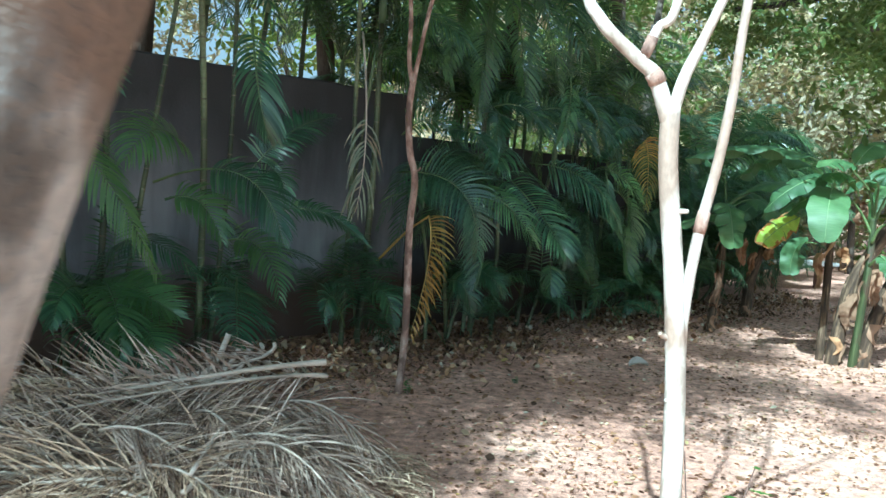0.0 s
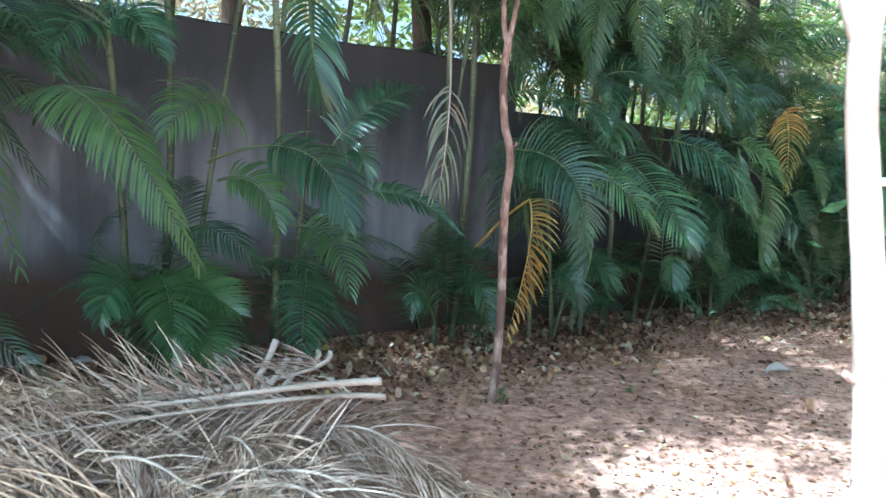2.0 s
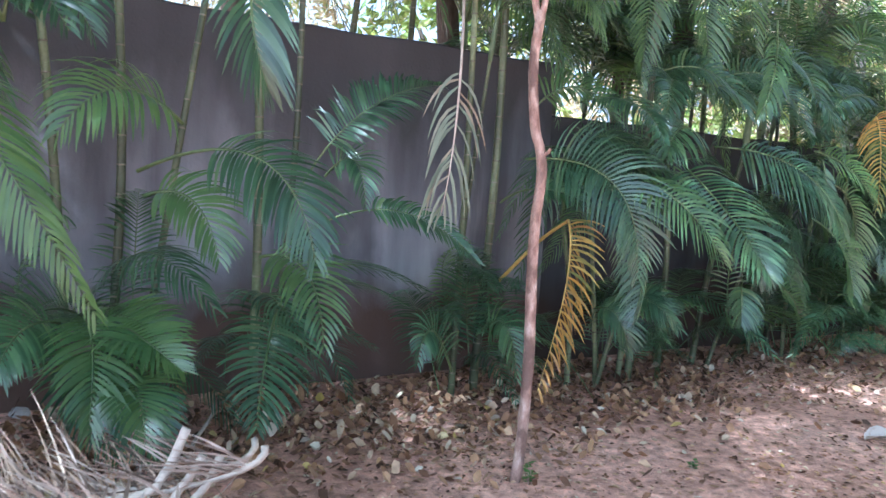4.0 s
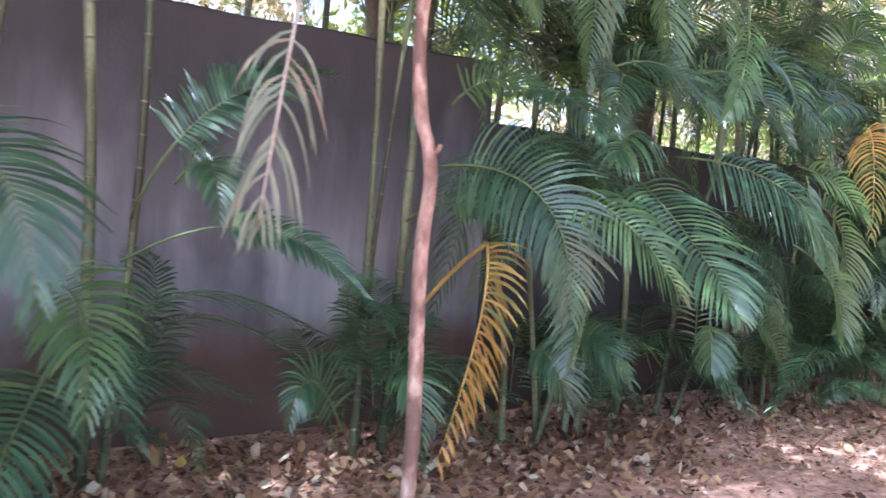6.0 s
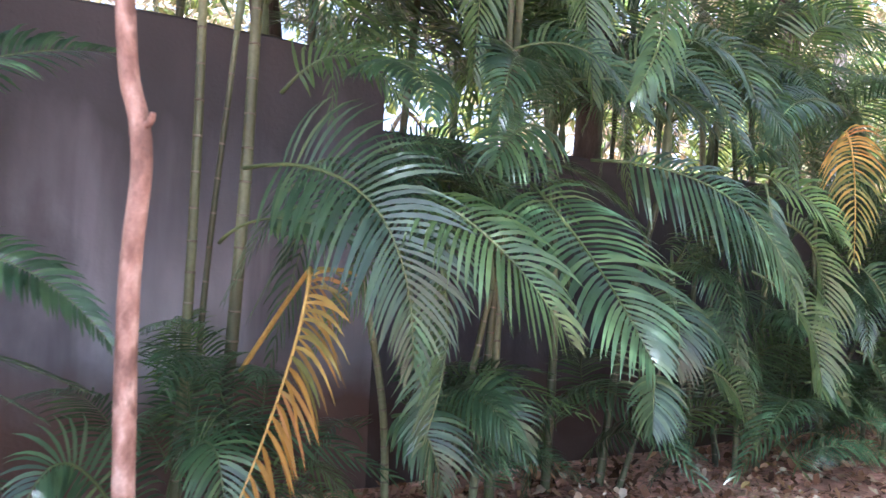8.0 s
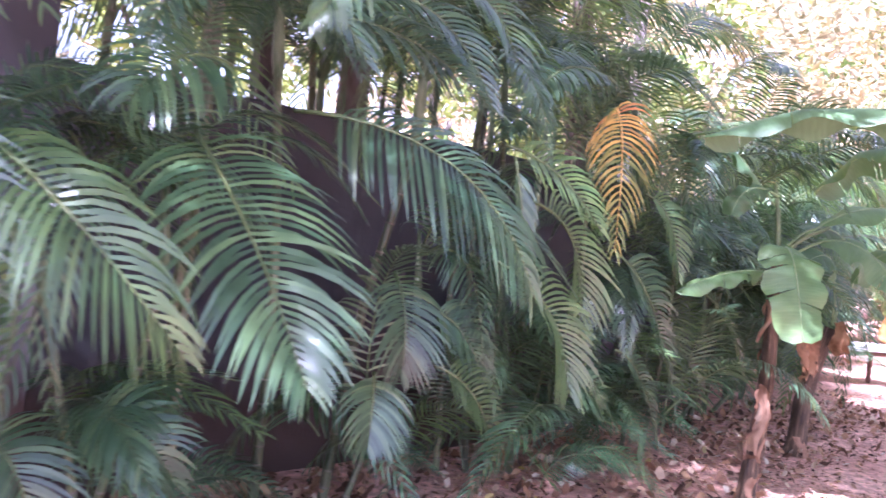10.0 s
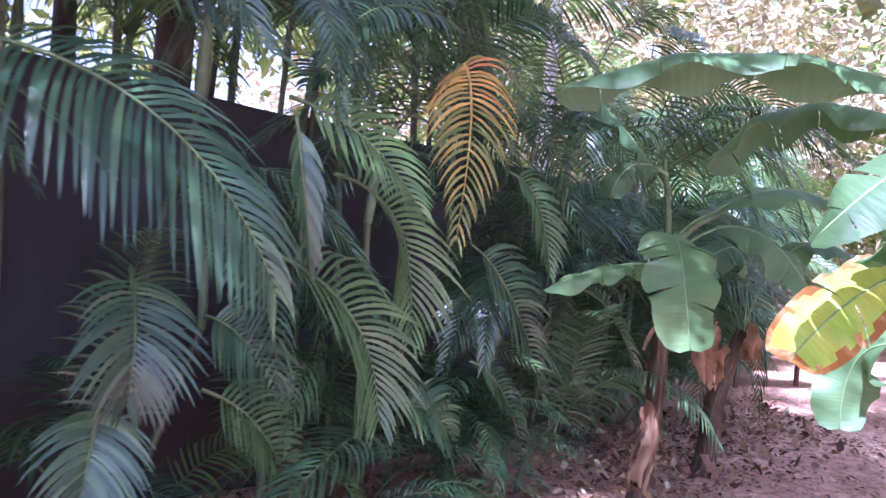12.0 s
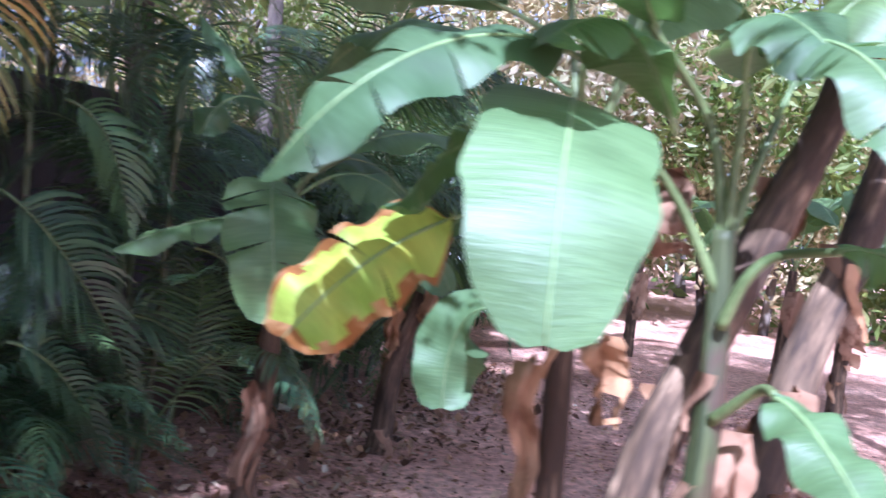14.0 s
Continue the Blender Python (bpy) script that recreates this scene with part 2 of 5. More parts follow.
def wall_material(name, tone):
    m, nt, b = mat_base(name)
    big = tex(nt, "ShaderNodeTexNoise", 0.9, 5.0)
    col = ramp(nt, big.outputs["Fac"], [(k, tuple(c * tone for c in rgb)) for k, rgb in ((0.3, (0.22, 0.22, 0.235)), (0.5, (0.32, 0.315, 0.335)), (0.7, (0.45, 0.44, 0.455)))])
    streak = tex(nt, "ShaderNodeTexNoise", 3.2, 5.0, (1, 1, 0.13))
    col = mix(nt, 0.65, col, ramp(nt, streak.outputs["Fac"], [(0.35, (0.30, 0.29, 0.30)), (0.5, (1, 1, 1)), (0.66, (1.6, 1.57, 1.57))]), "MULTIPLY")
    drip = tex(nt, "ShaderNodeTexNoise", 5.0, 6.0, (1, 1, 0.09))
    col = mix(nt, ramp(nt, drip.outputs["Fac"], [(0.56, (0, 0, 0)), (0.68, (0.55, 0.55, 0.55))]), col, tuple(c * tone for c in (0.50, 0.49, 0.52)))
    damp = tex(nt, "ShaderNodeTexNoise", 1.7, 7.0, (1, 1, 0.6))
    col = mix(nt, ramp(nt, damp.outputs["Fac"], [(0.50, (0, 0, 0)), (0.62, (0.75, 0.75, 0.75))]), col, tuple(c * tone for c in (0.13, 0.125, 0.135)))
    # red soil splashed up from the ground, with a ragged upper edge
    tc = nt.nodes.new("ShaderNodeTexCoord")
    sep = nt.nodes.new("ShaderNodeSeparateXYZ")
    nt.links.new(tc.outputs["Object"], sep.inputs[0])
    rag = tex(nt, "ShaderNodeTexNoise", 1.6, 6.0)
    add = nt.nodes.new("ShaderNodeMath")
    add.operation = "MULTIPLY_ADD"
    nt.links.new(rag.outputs["Fac"], add.inputs[0])
    add.inputs[1].default_value = -0.9
    nt.links.new(sep.outputs["Z"], add.inputs[2])
    mud = ramp(nt, add.outputs[0], [(0.0, (0.95, 0.95, 0.95)), (0.36, (0, 0, 0))])
    # on the dark copy of the wall the mud is toned down for shade too
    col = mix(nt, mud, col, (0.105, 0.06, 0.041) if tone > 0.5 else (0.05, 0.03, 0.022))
    # black algae run down from the coping
    alg = tex(nt, "ShaderNodeTexNoise", 2.0, 6.0, (1, 1, 0.3))
    sub = nt.nodes.new("ShaderNodeMath")
    sub.operation = "MULTIPLY_ADD"
    nt.links.new(alg.outputs["Fac"], sub.inputs[0])
    sub.inputs[1].default_value = 1.6
    nt.links.new(sep.outputs["Z"], sub.inputs[2])
    rng = nt.nodes.new("ShaderNodeMapRange")
    rng.inputs["From Min"].default_value, rng.inputs["From Max"].default_value = 1.85, 2.75
    rng.inputs["To Max"].default_value = 0.93
    nt.links.new(sub.outputs[0], rng.inputs["Value"])
    col = mix(nt, rng.outputs[0], col, (0.045, 0.043, 0.042))
    nt.links.new(col, b.inputs["Base Color"])
    b.inputs["Roughness"].default_value = 0.85
    fine = tex(nt, "ShaderNodeTexNoise", 45.0, 6.0)
    bump(nt, b, fine.outputs["Fac"], 0.45, 0.006)
    return m


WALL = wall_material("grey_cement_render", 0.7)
# same render, with the shade behind the palms put into its colour
WALL_SHADED = wall_material("shade_toned_cement", 0.13)


def ground_material():
    m, nt, b = mat_base("red_brown_soil")
    big = tex(nt, "ShaderNodeTexNoise", 0.6, 5.0)
    col = ramp(nt, big.outputs["Fac"], [(0.3, (0.25, 0.145, 0.108)), (0.5, (0.41, 0.25, 0.195)), (0.7, (0.53, 0.355, 0.285))])
    mid = tex(nt, "ShaderNodeTexNoise", 13.0, 8.0)
    col = mix(nt, 0.75, col, ramp(nt, mid.outputs["Fac"], [(0.32, (0.5, 0.48, 0.46)), (0.5, (1, 1, 1)), (0.68, (1.5, 1.45, 1.4))]), "MULTIPLY")
    chips = tex(nt, "ShaderNodeTexVoronoi", 42.0)
    cc = ramp(nt, chips.outputs["Color"], [(0.0, (0.45, 0.42, 0.4)), (0.6, (1, 1, 1)), (0.9, (1.7, 1.6, 1.5))])
    col = mix(nt, 0.6, col, cc, "MULTIPLY")
    nt.links.new(col, b.inputs["Base Color"])
    b.inputs["Roughness"].default_value = 0.95
    b.inputs["Specular IOR Level"].default_value = 0.15
    hgt = mix(nt, 0.5, mid.outputs["Fac"], chips.outputs["Distance"])
    bump(nt, b, hgt, 0.8, 0.02)
    return m


SOIL = ground_material()
STONE = bark_material("pale_stone", [(0.3, (0.42, 0.40, 0.38)), (0.7, (0.62, 0.60, 0.57))], 0.9, 14.0, (1, 1, 1), 0.006)
BENCH_TOP = bark_material("white_painted_slab", [(0.3, (0.62, 0.60, 0.58)), (0.7, (0.78, 0.76, 0.74))], 0.6, 9.0, (1, 1, 1), 0.002)
BENCH_IRON = bark_material("rusty_iron", [(0.3, (0.10, 0.045, 0.03)), (0.7, (0.22, 0.11, 0.07))], 0.8, 15.0, (1, 1, 1), 0.003)

# ---- mesh helpers ----


def mesh_ob(name, verts, faces, material, parent=None, label="", smooth=True, slots=None, uvs=None):
    """One mesh object; material may be a list, with slots giving each face's place in it."""
    me = bpy.data.meshes.new(name)
    me.from_pydata([tuple(v) for v in verts], [], faces)
    for mt in material if isinstance(material, (list, tuple)) else [material]:
        me.materials.append(mt)
    if slots:
        me.polygons.foreach_set("material_index", slots)
    if smooth:
        me.polygons.foreach_set("use_smooth", [True] * len(me.polygons))
    if uvs:
        layer = me.uv_layers.new(name="vein")
        layer.data.foreach_set("uv", [c for l in me.loops for c in uvs[l.vertex_index]])
    me.update()
    ob = new(name, me)
    if parent is not None:
        ob.parent = parent
        ob.matrix_parent_inverse = parent.matrix_basis.inverted()
    if label:
        ob["label"] = label
    return ob


def share(name, data, parent, m):
    ob = new(name, data)
    ob.parent = parent
    ob.matrix_parent_inverse = parent.matrix_basis.inverted()
    ob.matrix_basis = m
    return ob


def thing(name, place, label, category, group="", kind=""):
    ob = new(name)
    ob.empty_display_size = 0.1
    ob.matrix_basis = Matrix.Translation(place)
    return tagged(ob, label, category, group, kind)


def smooth_path(points, steps):
    """Points along a soft curve (Catmull-Rom) through the given ones."""
    p = [Vector(q) for q in points]
    p = [p[0] * 2 - p[1]] + p + [p[-1] * 2 - p[-2]]
    out = []
    for i in range(1, len(p) - 2):
        for s in range(steps):
            t = s / steps
            a, b, c, d = p[i - 1], p[i], p[i + 1], p[i + 2]
            out.append(0.5 * (2 * b + (c - a) * t + (2 * a - 5 * b + 4 * c - d) * t * t + (3 * b - a - 3 * c + d) * t ** 3))
    out.append(p[-2])
    return out


def tube(verts, faces, path, radius, sides=8, rough=0.0, rng=None):
    """Adds a tube along path, with a radius for each point, to verts and faces."""
    start = len(verts)
    n = len(path)
    ref = None
    for i, p in enumerate(path):
        tan = (path[min(i + 1, n - 1)] - path[max(i - 1, 0)]).normalized()
        if ref is None:
            ref = tan.orthogonal().normalized()
        ref = (ref - tan * ref.dot(tan)).normalized()
        bi = tan.cross(ref)
        r = radius[i] if isinstance(radius, (list, tuple)) else radius
        for k in range(sides):
            a = 2 * math.pi * k / sides
            rr = r * (1 + (rough * (rng.random() - 0.5) if rng else 0))
            verts.append(p + (ref * math.cos(a) + bi * math.sin(a)) * rr)
    for i in range(n - 1):
        for k in range(sides):
            a, b = start + i * sides + k, start + i * sides + (k + 1) % sides
            faces.append((a, b, b + sides, a + sides))
    faces.append(tuple(start + k for k in reversed(range(sides))))
    faces.append(tuple(start + (n - 1) * sides + k for k in range(sides)))


def lerp(a, b, t):
    return a + (b - a) * t


def frond_mesh(rng, a, m, b, leaf, pairs=34, width=0.021, normal=(0.5, -0.5, 0.7), droop=0.35, bare=0.12, thick=0.0085, fold=0.3, gap=0.0, spread=(62, 28), jitter=0.05):
    """A feather palm frond whose stalk runs from a through m to b. leaf: the longest leaflet; normal: where its upper face looks;
    fold: how far leaflets rise out of the frond's plane; droop: how far they hang; gap: share of lost leaflets."""
    a, m, b = Vector(a), Vector(m), Vector(b)
    ctrl = m * 2 - (a + b) * 0.5
    verts, faces, stalk_v, stalk_f = [], [], [], []
    steps = 14
    path = [a * (1 - t) ** 2 + ctrl * 2 * t * (1 - t) + b * t * t for t in (i / steps for i in range(steps + 1))]
    tube(stalk_v, stalk_f, path, [lerp(thick, thick * 0.18, i / steps) for i in range(steps + 1)], 5)
    hint = Vector(normal).normalized()
    for i in range(pairs):
        s = (i + 0.5) / pairs
        t = bare + (1 - bare) * s
        p = a * (1 - t) ** 2 + ctrl * 2 * t * (1 - t) + b * t * t
        tan = ((ctrl - a) * (1 - t) + (b - ctrl) * t).normalized()
        nor = hint - tan * hint.dot(tan)
        nor = nor.normalized() if nor.length > 0.05 else tan.orthogonal().normalized()
        side = tan.cross(nor).normalized()
        size = leaf * (0.5 + 0.5 * math.sin(math.pi * min(1, 0.18 + s * 0.95)) ** 0.8) * (1.0 if s < 0.8 else 1.0 - (s - 0.8) * 2.0)
        ang = math.radians(lerp(spread[0], spread[1], s ** 1.3))
        for sgn in (-1, 1):
            if rng.random() < gap:
                continue
            ln = size * rng.uniform(0.86, 1.1)
            an = ang + rng.uniform(-jitter, jitter)
            f = fold + rng.uniform(-jitter, jitter) * 1.4
            d = (tan * math.cos(an) + side * (sgn * math.sin(an)) + nor * f).normalized()
            w = width * rng.uniform(0.8, 1.15) * (0.6 + 0.4 * size / leaf)
            q, st = p.copy(), len(verts)
            dr = droop * rng.uniform(0.7, 1.35)
            across = (tan - d * tan.dot(d)).normalized()
            tw = rng.uniform(-0.2, 0.2)
            segs = 5
            for k in range(segs + 1):
                u = k / segs
                ww = w * (0.45, 0.9, 1.0, 0.9, 0.6, 0.05)[k] * 0.5
                ac = (across + nor * (tw * u)).normalized()
                verts.append(q + ac * ww)
                verts.append(q - ac * ww)
                dd = (d + tan * (0.35 * u) + Vector((0, 0, -1)) * (dr * (u + 0.1) ** 1.4 * 1.9)).normalized()
                q = q + dd * (ln / segs)
            for k in range(segs):
                o = st + 2 * k
                faces.append((o, o + 1, o + 3, o + 2))
    return verts, faces, stalk_v, stalk_f


# ---- ground: one sheet to the horizon ----
def spaced(lo, hi, fine, far):
    xs = list(np.arange(lo, hi + 1e-6, fine))
    step = fine
    left, right = [], []
    x = lo
    while x > -far:
        step *= 1.5
        x -= step
        left.append(x)
    step, x = fine, hi
    while x < far:
        step *= 1.5
        x += step
        right.append(x)
    return left[::-1] + xs + right


def ground_height(x, y):
    return 0.022 * noise.noise(Vector((x * 0.8, y * 0.8, 0))) + 0.008 * noise.noise(Vector((x * 4, y * 4, 3)))


gx, gy = spaced(-6, 10, 0.16, 500), spaced(-2, 18, 0.16, 500)
gv = [(x, y, ground_height(x, y) if -7 < x < 11 and -3 < y < 19 else 0.0) for y in gy for x in gx]
gf = [(j * len(gx) + i, j * len(gx) + i + 1, (j + 1) * len(gx) + i + 1, (j + 1) * len(gx) + i) for j in range(len(gy) - 1) for i in range(len(gx) - 1)]
ground = tagged(mesh_ob("ground", gv, gf, SOIL), "bare red-brown soil strewn with leaf bits and twigs", "ground", kind="structure")

# ---- garden wall along the line y = x + 8.95 ----
OUT = Vector((0.70711, -0.70711, 0))  # from the wall into the garden
ALONG = Vector((0.70711, 0.70711, 0))
WALL_0 = Vector((0, 8.95, 0))


def wall_place(x, d=0.0, z=0.0):
    """The place d metres in front of the wall, where the wall stands at that x."""
    return WALL_0 + ALONG * (x / 0.70711) + OUT * d + Vector((0, 0, z))


def back_place(s, d=0.0, z=0.0):
    """The place d metres in front of the back wall, s metres from the corner where it turns off."""
    return Vector((2.8 + 0.505 * s + 0.863 * d, 11.75 + 0.863 * s - 0.505 * d, z))


def wall_run(name, x0, x1, height, label, material, place=wall_place):
    """A run of wall, 0.2 m thick, with an uneven top edge and slightly wavy face."""
    rng = random.Random(int(x0 * 10))
    n = max(2, int((x1 - x0) / 0.12))
    rows = 12
    verts, faces = [], []
    for i in range(n + 1):
        x = lerp(x0, x1, i / n)
        top = height + rng.uniform(-0.006, 0.008) + 0.012 * noise.noise(Vector((x * 2, 0, 5)))
        ring = []
        for k in range(rows + 1):
            z = lerp(-0.1, top - 0.015, k / rows)
            ring.append(place(x, 0.006 * noise.noise(Vector((x * 1.4, z * 1.4, 1))), z))
        ring.append(place(x, -0.015, top))
        ring.append(place(x, -0.185, top))
        ring.append(place(x, -0.2, top - 0.015))
        ring.append(place(x, -0.2, -0.1))
        verts += ring
    m = rows + 5
    for i in range(n):
        for k in range(m):
            a, b = i * m + k, i * m + (k + 1) % m
            faces.append((a, a + m, b + m, b))
    faces.append(tuple(range(m)))
    faces.append(tuple(n * m + k for k in reversed(range(m))))
    return tagged(mesh_ob(name, verts, faces, material, smooth=False), label, "wall", kind="structure")


wall_run("wall_high", -16, -0.45, 2.38, "grey cement-rendered garden wall, mud-splashed at its foot", WALL)
wall_run("wall_low", -0.448, 2.86, 1.98, "lower stretch of grey cement garden wall, toned dark for palm shade", WALL_SHADED)
wall_run("wall_back", 0.13, 24.0, 1.98, "cement garden wall running on behind the palms, toned dark for shade", WALL_SHADED, back_place)

# ---- palms ----
def arc_frond(rng, length, lift, fall, leaf, **kw):
    """A frond from the origin along +x, rising by lift and falling to fall."""
    a, b = Vector((0, 0, 0)), Vector((length, rng.uniform(-0.08, 0.08), fall))
    m = Vector((length * 0.5, rng.uniform(-0.05, 0.05), lift))
    return frond_mesh(rng, a, m, b, leaf, normal=(0.15, rng.uniform(-0.35, 0.35), 1), **kw)


def frond_set():
    sets = []
    rng = random.Random(11)
    for i, (ln, lift, fall, leaf) in enumerate(((1.25, 0.42, 0.05, 0.36), (1.35, 0.36, -0.3, 0.38), (1.15, 0.2, -0.55, 0.36), (1.45, 0.62, 0.3, 0.4), (1.0, 0.1, -0.75, 0.34), (1.3, 0.5, -0.1, 0.4), (1.1, 0.75, 0.75, 0.34), (0.85, 0.2, -0.25, 0.28))):
        v, f, sv, sf = arc_frond(rng, ln, lift, fall, leaf, pairs=int(ln / 0.034), droop=rng.uniform(0.3, 0.75), fold=rng.uniform(0.05, 0.3), width=0.0185, spread=(72, 28))
        o = len(v)
        s = [0] * len(f) + [1] * len(sf)
        v, f = v + sv, f + [tuple(k + o for k in face) for face in sf]
        for mats in ((PALM, RACHIS), (PALM_YOUNG_OR_LIT, RACHIS)):
            me = bpy.data.meshes.new("frond")
            me.from_pydata([tuple(q) for q in v], [], f)
            for mt in mats:
                me.materials.append(mt)
            me.polygons.foreach_set("material_index", s)
            me.update()
            sets.append(me)
    return sets[0::2], sets[1::2]


FRONDS, FRONDS_YOUNG_OR_LIT = frond_set()


def cane(rng, palm, foot, head, radius=0.026):
    """A ringed cane from foot to head: leaf scars stand out every few centimetres."""
    foot, head = Vector(foot), Vector(head)
    bend = Vector((rng.uniform(-1, 1), rng.uniform(-1, 1), 0)) * 0.05
    path = smooth_path([foot, lerp(foot, head, 0.5) + bend, head], 12)
    verts, faces, slots = [], [], []
    tube(verts, faces, path, [lerp(radius * 1.12, radius * 0.82, i / (len(path) - 1)) for i in range(len(path))], 8)
    slots += [0] * len(faces)
    ln, s, step = (head - foot).length, 0.06, 0.07
    while s < ln - 0.05:
        u = s / ln * (len(path) - 1)
        i = min(int(u), len(path) - 2)
        c = lerp(path[i], path[i + 1], u - i)
        tan = (path[i + 1] - path[i]).normalized()
        r = lerp(radius * 1.12, radius * 0.82, s / ln)
        n0 = len(faces)
        tube(verts, faces, [c - tan * 0.006, c - tan * 0.003, c + tan * 0.004], [r * 1.0, r * 1.1, r * 1.01], 8)
        slots += [1] * (len(faces) - n0)
        step = min(0.15, step * rng.uniform(1.0, 1.12))
        s += step
    return mesh_ob("cane", verts, faces, [CANE, CANE_RING], palm, slots=slots)


def crownshaft(rng, palm, head, lean, radius=0.03, length=0.45):
    verts, faces = [], []
    head = Vector(head)
    path = [head + Vector(lean) * (length * u) + Vector((0, 0, length * u)) for u in (0, 0.2, 0.45, 0.7, 1)]
    tube(verts, faces, path, [radius * r for r in (0.95, 1.2, 1.1, 0.8, 0.4)], 8)
    return mesh_ob("crownshaft", verts, faces, CROWNSHAFT, palm, "smooth pale green leaf sheath"), path[-2]


def random_fronds(rng, palm, head, count, scale=(0.8, 1.15), toward=None, wide=180, young=0.15, tilt=(-25, 30)):
    for i in range(count):
        az = rng.uniform(0, 360) if toward is None else toward + rng.uniform(-wide, wide)
        data = rng.choice(FRONDS_YOUNG_OR_LIT if rng.random() < young else FRONDS)
        m = Matrix.Translation(head) @ pose(0, 0, 0, rng.uniform(-25, 25), rng.uniform(*tilt), az) @ Matrix.Diagonal((*(rng.uniform(*scale),) * 3, 1))
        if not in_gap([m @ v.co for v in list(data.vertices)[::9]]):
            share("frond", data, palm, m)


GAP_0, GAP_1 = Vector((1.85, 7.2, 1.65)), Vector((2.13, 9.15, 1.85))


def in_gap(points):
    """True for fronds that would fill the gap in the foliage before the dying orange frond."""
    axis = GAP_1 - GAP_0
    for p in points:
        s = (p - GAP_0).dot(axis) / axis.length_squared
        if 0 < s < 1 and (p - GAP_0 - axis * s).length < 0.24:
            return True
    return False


def palm_clump(seed, x, d, canes, heights, fronds, low=4, spread=0.3, label="clump of green feather palms against the garden wall", toward=-45, wide=110, young=0.3, scale=(0.75, 1.1)):
    """A clustering palm: canes from one foot, a tuft of fronds on each, and young fronds from the ground."""
    rng = random.Random(seed)
    foot = wall_place(x, d)
    palm = thing("areca_palm", foot, label, "palm", "palms along the wall")
    for i in range(canes):
        f = foot + Vector((rng.uniform(-1, 1), rng.uniform(-1, 1), 0)) * spread * 0.7
        off = (f - WALL_0).dot(OUT)
        if off < 0.15:
            f += OUT * (0.15 - off)
        h = rng.uniform(*heights)
        head = f + Vector((rng.uniform(-0.25, 0.25), rng.uniform(-0.25, 0.25), h)) + OUT * 0.1
        r = rng.uniform(0.014, 0.025)
        cane(rng, palm, f - Vector((0, 0, 0.05)), head, r)
        _, tip = crownshaft(rng, palm, head, (rng.uniform(-0.15, 0.15), rng.uniform(-0.15, 0.15), 0), r * 1.05)
        random_fronds(rng, palm, tip, fronds, scale, toward, wide, young)
    for i in range(low):
        f = foot + Vector((rng.uniform(-1, 1), rng.uniform(-1, 1), 0)) * spread + Vector((0, 0, rng.uniform(0.05, 0.45)))
        random_fronds(rng, palm, f, 1, (0.5, 0.85), toward, 80, 0.1, (-55, -5))
    return palm


def key_frond(palm, a, m, b, leaf=0.32, mats=(PALM, RACHIS), label="", **kw):
    rng = random.Random(int(abs(a[0]) * 1000 + abs(b[1]) * 100))
    length = (Vector(m) - Vector(a)).length + (Vector(b) - Vector(m)).length
    kw = dict(dict(width=0.017, pairs=max(22, int(length / 0.029)), normal=(0.5, -0.62, 0.6), spread=(76, 28), droop=0.5), **kw)
    v, f, sv, sf = frond_mesh(rng, a, m, b, leaf * 0.96, **kw)
    if len(mats) > 2:
        # the outer part of the frond has turned another colour
        cut = int(len(f) * 0.45)
        ob = mesh_ob("frond", v, f, [mats[0], mats[2]], palm, label, smooth=False, slots=[0 if i < cut else 1 for i in range(len(f))])
    else:
        ob = mesh_ob("frond", v, f, mats[0], palm, label, smooth=False)
    mesh_ob("rachis", sv, sf, mats[1], ob)
    return ob


def frond_stalk(palm, pts, r0=0.012, r1=0.009, material=None):
    verts, faces = [], []
    path = smooth_path(pts, 6)
    tube(verts, faces, path, [lerp(r0, r1, i / (len(path) - 1)) for i in range(len(path))], 6)
    return mesh_ob("leaf_stalk", verts, faces, material or RACHIS, palm)


YOUNG_OR_LIT = (PALM_YOUNG_OR_LIT, RACHIS)
UPWARD = (0.35, -0.5, 0.75)
FACING = (0.14, -0.62, 0.75)

def tall_cane(rng, palm, foot, head, radius):
    """A cane that goes on above the wall, with its own tuft of fronds."""
    foot, head = Vector(foot), Vector(head)
    head = foot + (head - foot) * (rng.uniform(2.9, 3.4) / (head.z - foot.z))
    radius *= 0.82
    cane(rng, palm, foot, head, radius)
    _, tip = crownshaft(rng, palm, head, (0, 0, 0), radius * 1.05)
    random_fronds(rng, palm, tip, 5, (0.8, 1.1))


# clump by the bare stretch of wall
palm_a = palm_clump(1, -2.85, 0.55, 0, (2.1, 2.5), 5, 9, 0.22)
rng_a = random.Random(5)
tall_cane(rng_a, palm_a, (-2.52, 5.55, -0.05), (-2.68, 5.42, 2.2), 0.028)
tall_cane(rng_a, palm_a, (-2.42, 5.70, -0.05), (-2.43, 5.67, 2.45), 0.03)
tall_cane(rng_a, palm_a, (-2.33, 5.78, -0.05), (-2.10, 5.98, 2.1), 0.024)
key_frond(palm_a, (-2.75, 4.9, 1.55), (-1.95, 4.12, 1.66), (-1.45, 4.2, 0.95), 0.30, YOUNG_OR_LIT, normal=UPWARD, droop=0.46, fold=-0.1)
key_frond(palm_a, (-2.45, 5.6, 0.60), (-2.03, 5.08, 0.67), (-1.88, 4.8, 0.32), 0.30, YOUNG_OR_LIT, droop=0.19)
key_frond(palm_a, (-2.47, 5.63, 0.6), (-2.39, 5.14, 0.73), (-2.3, 4.81, 0.5), 0.28, droop=0.19)
key_frond(palm_a, (-2.62, 5.5, 2.2), (-2.3, 5.1, 2.22), (-2.07, 5.04, 1.95), 0.3, normal=UPWARD)
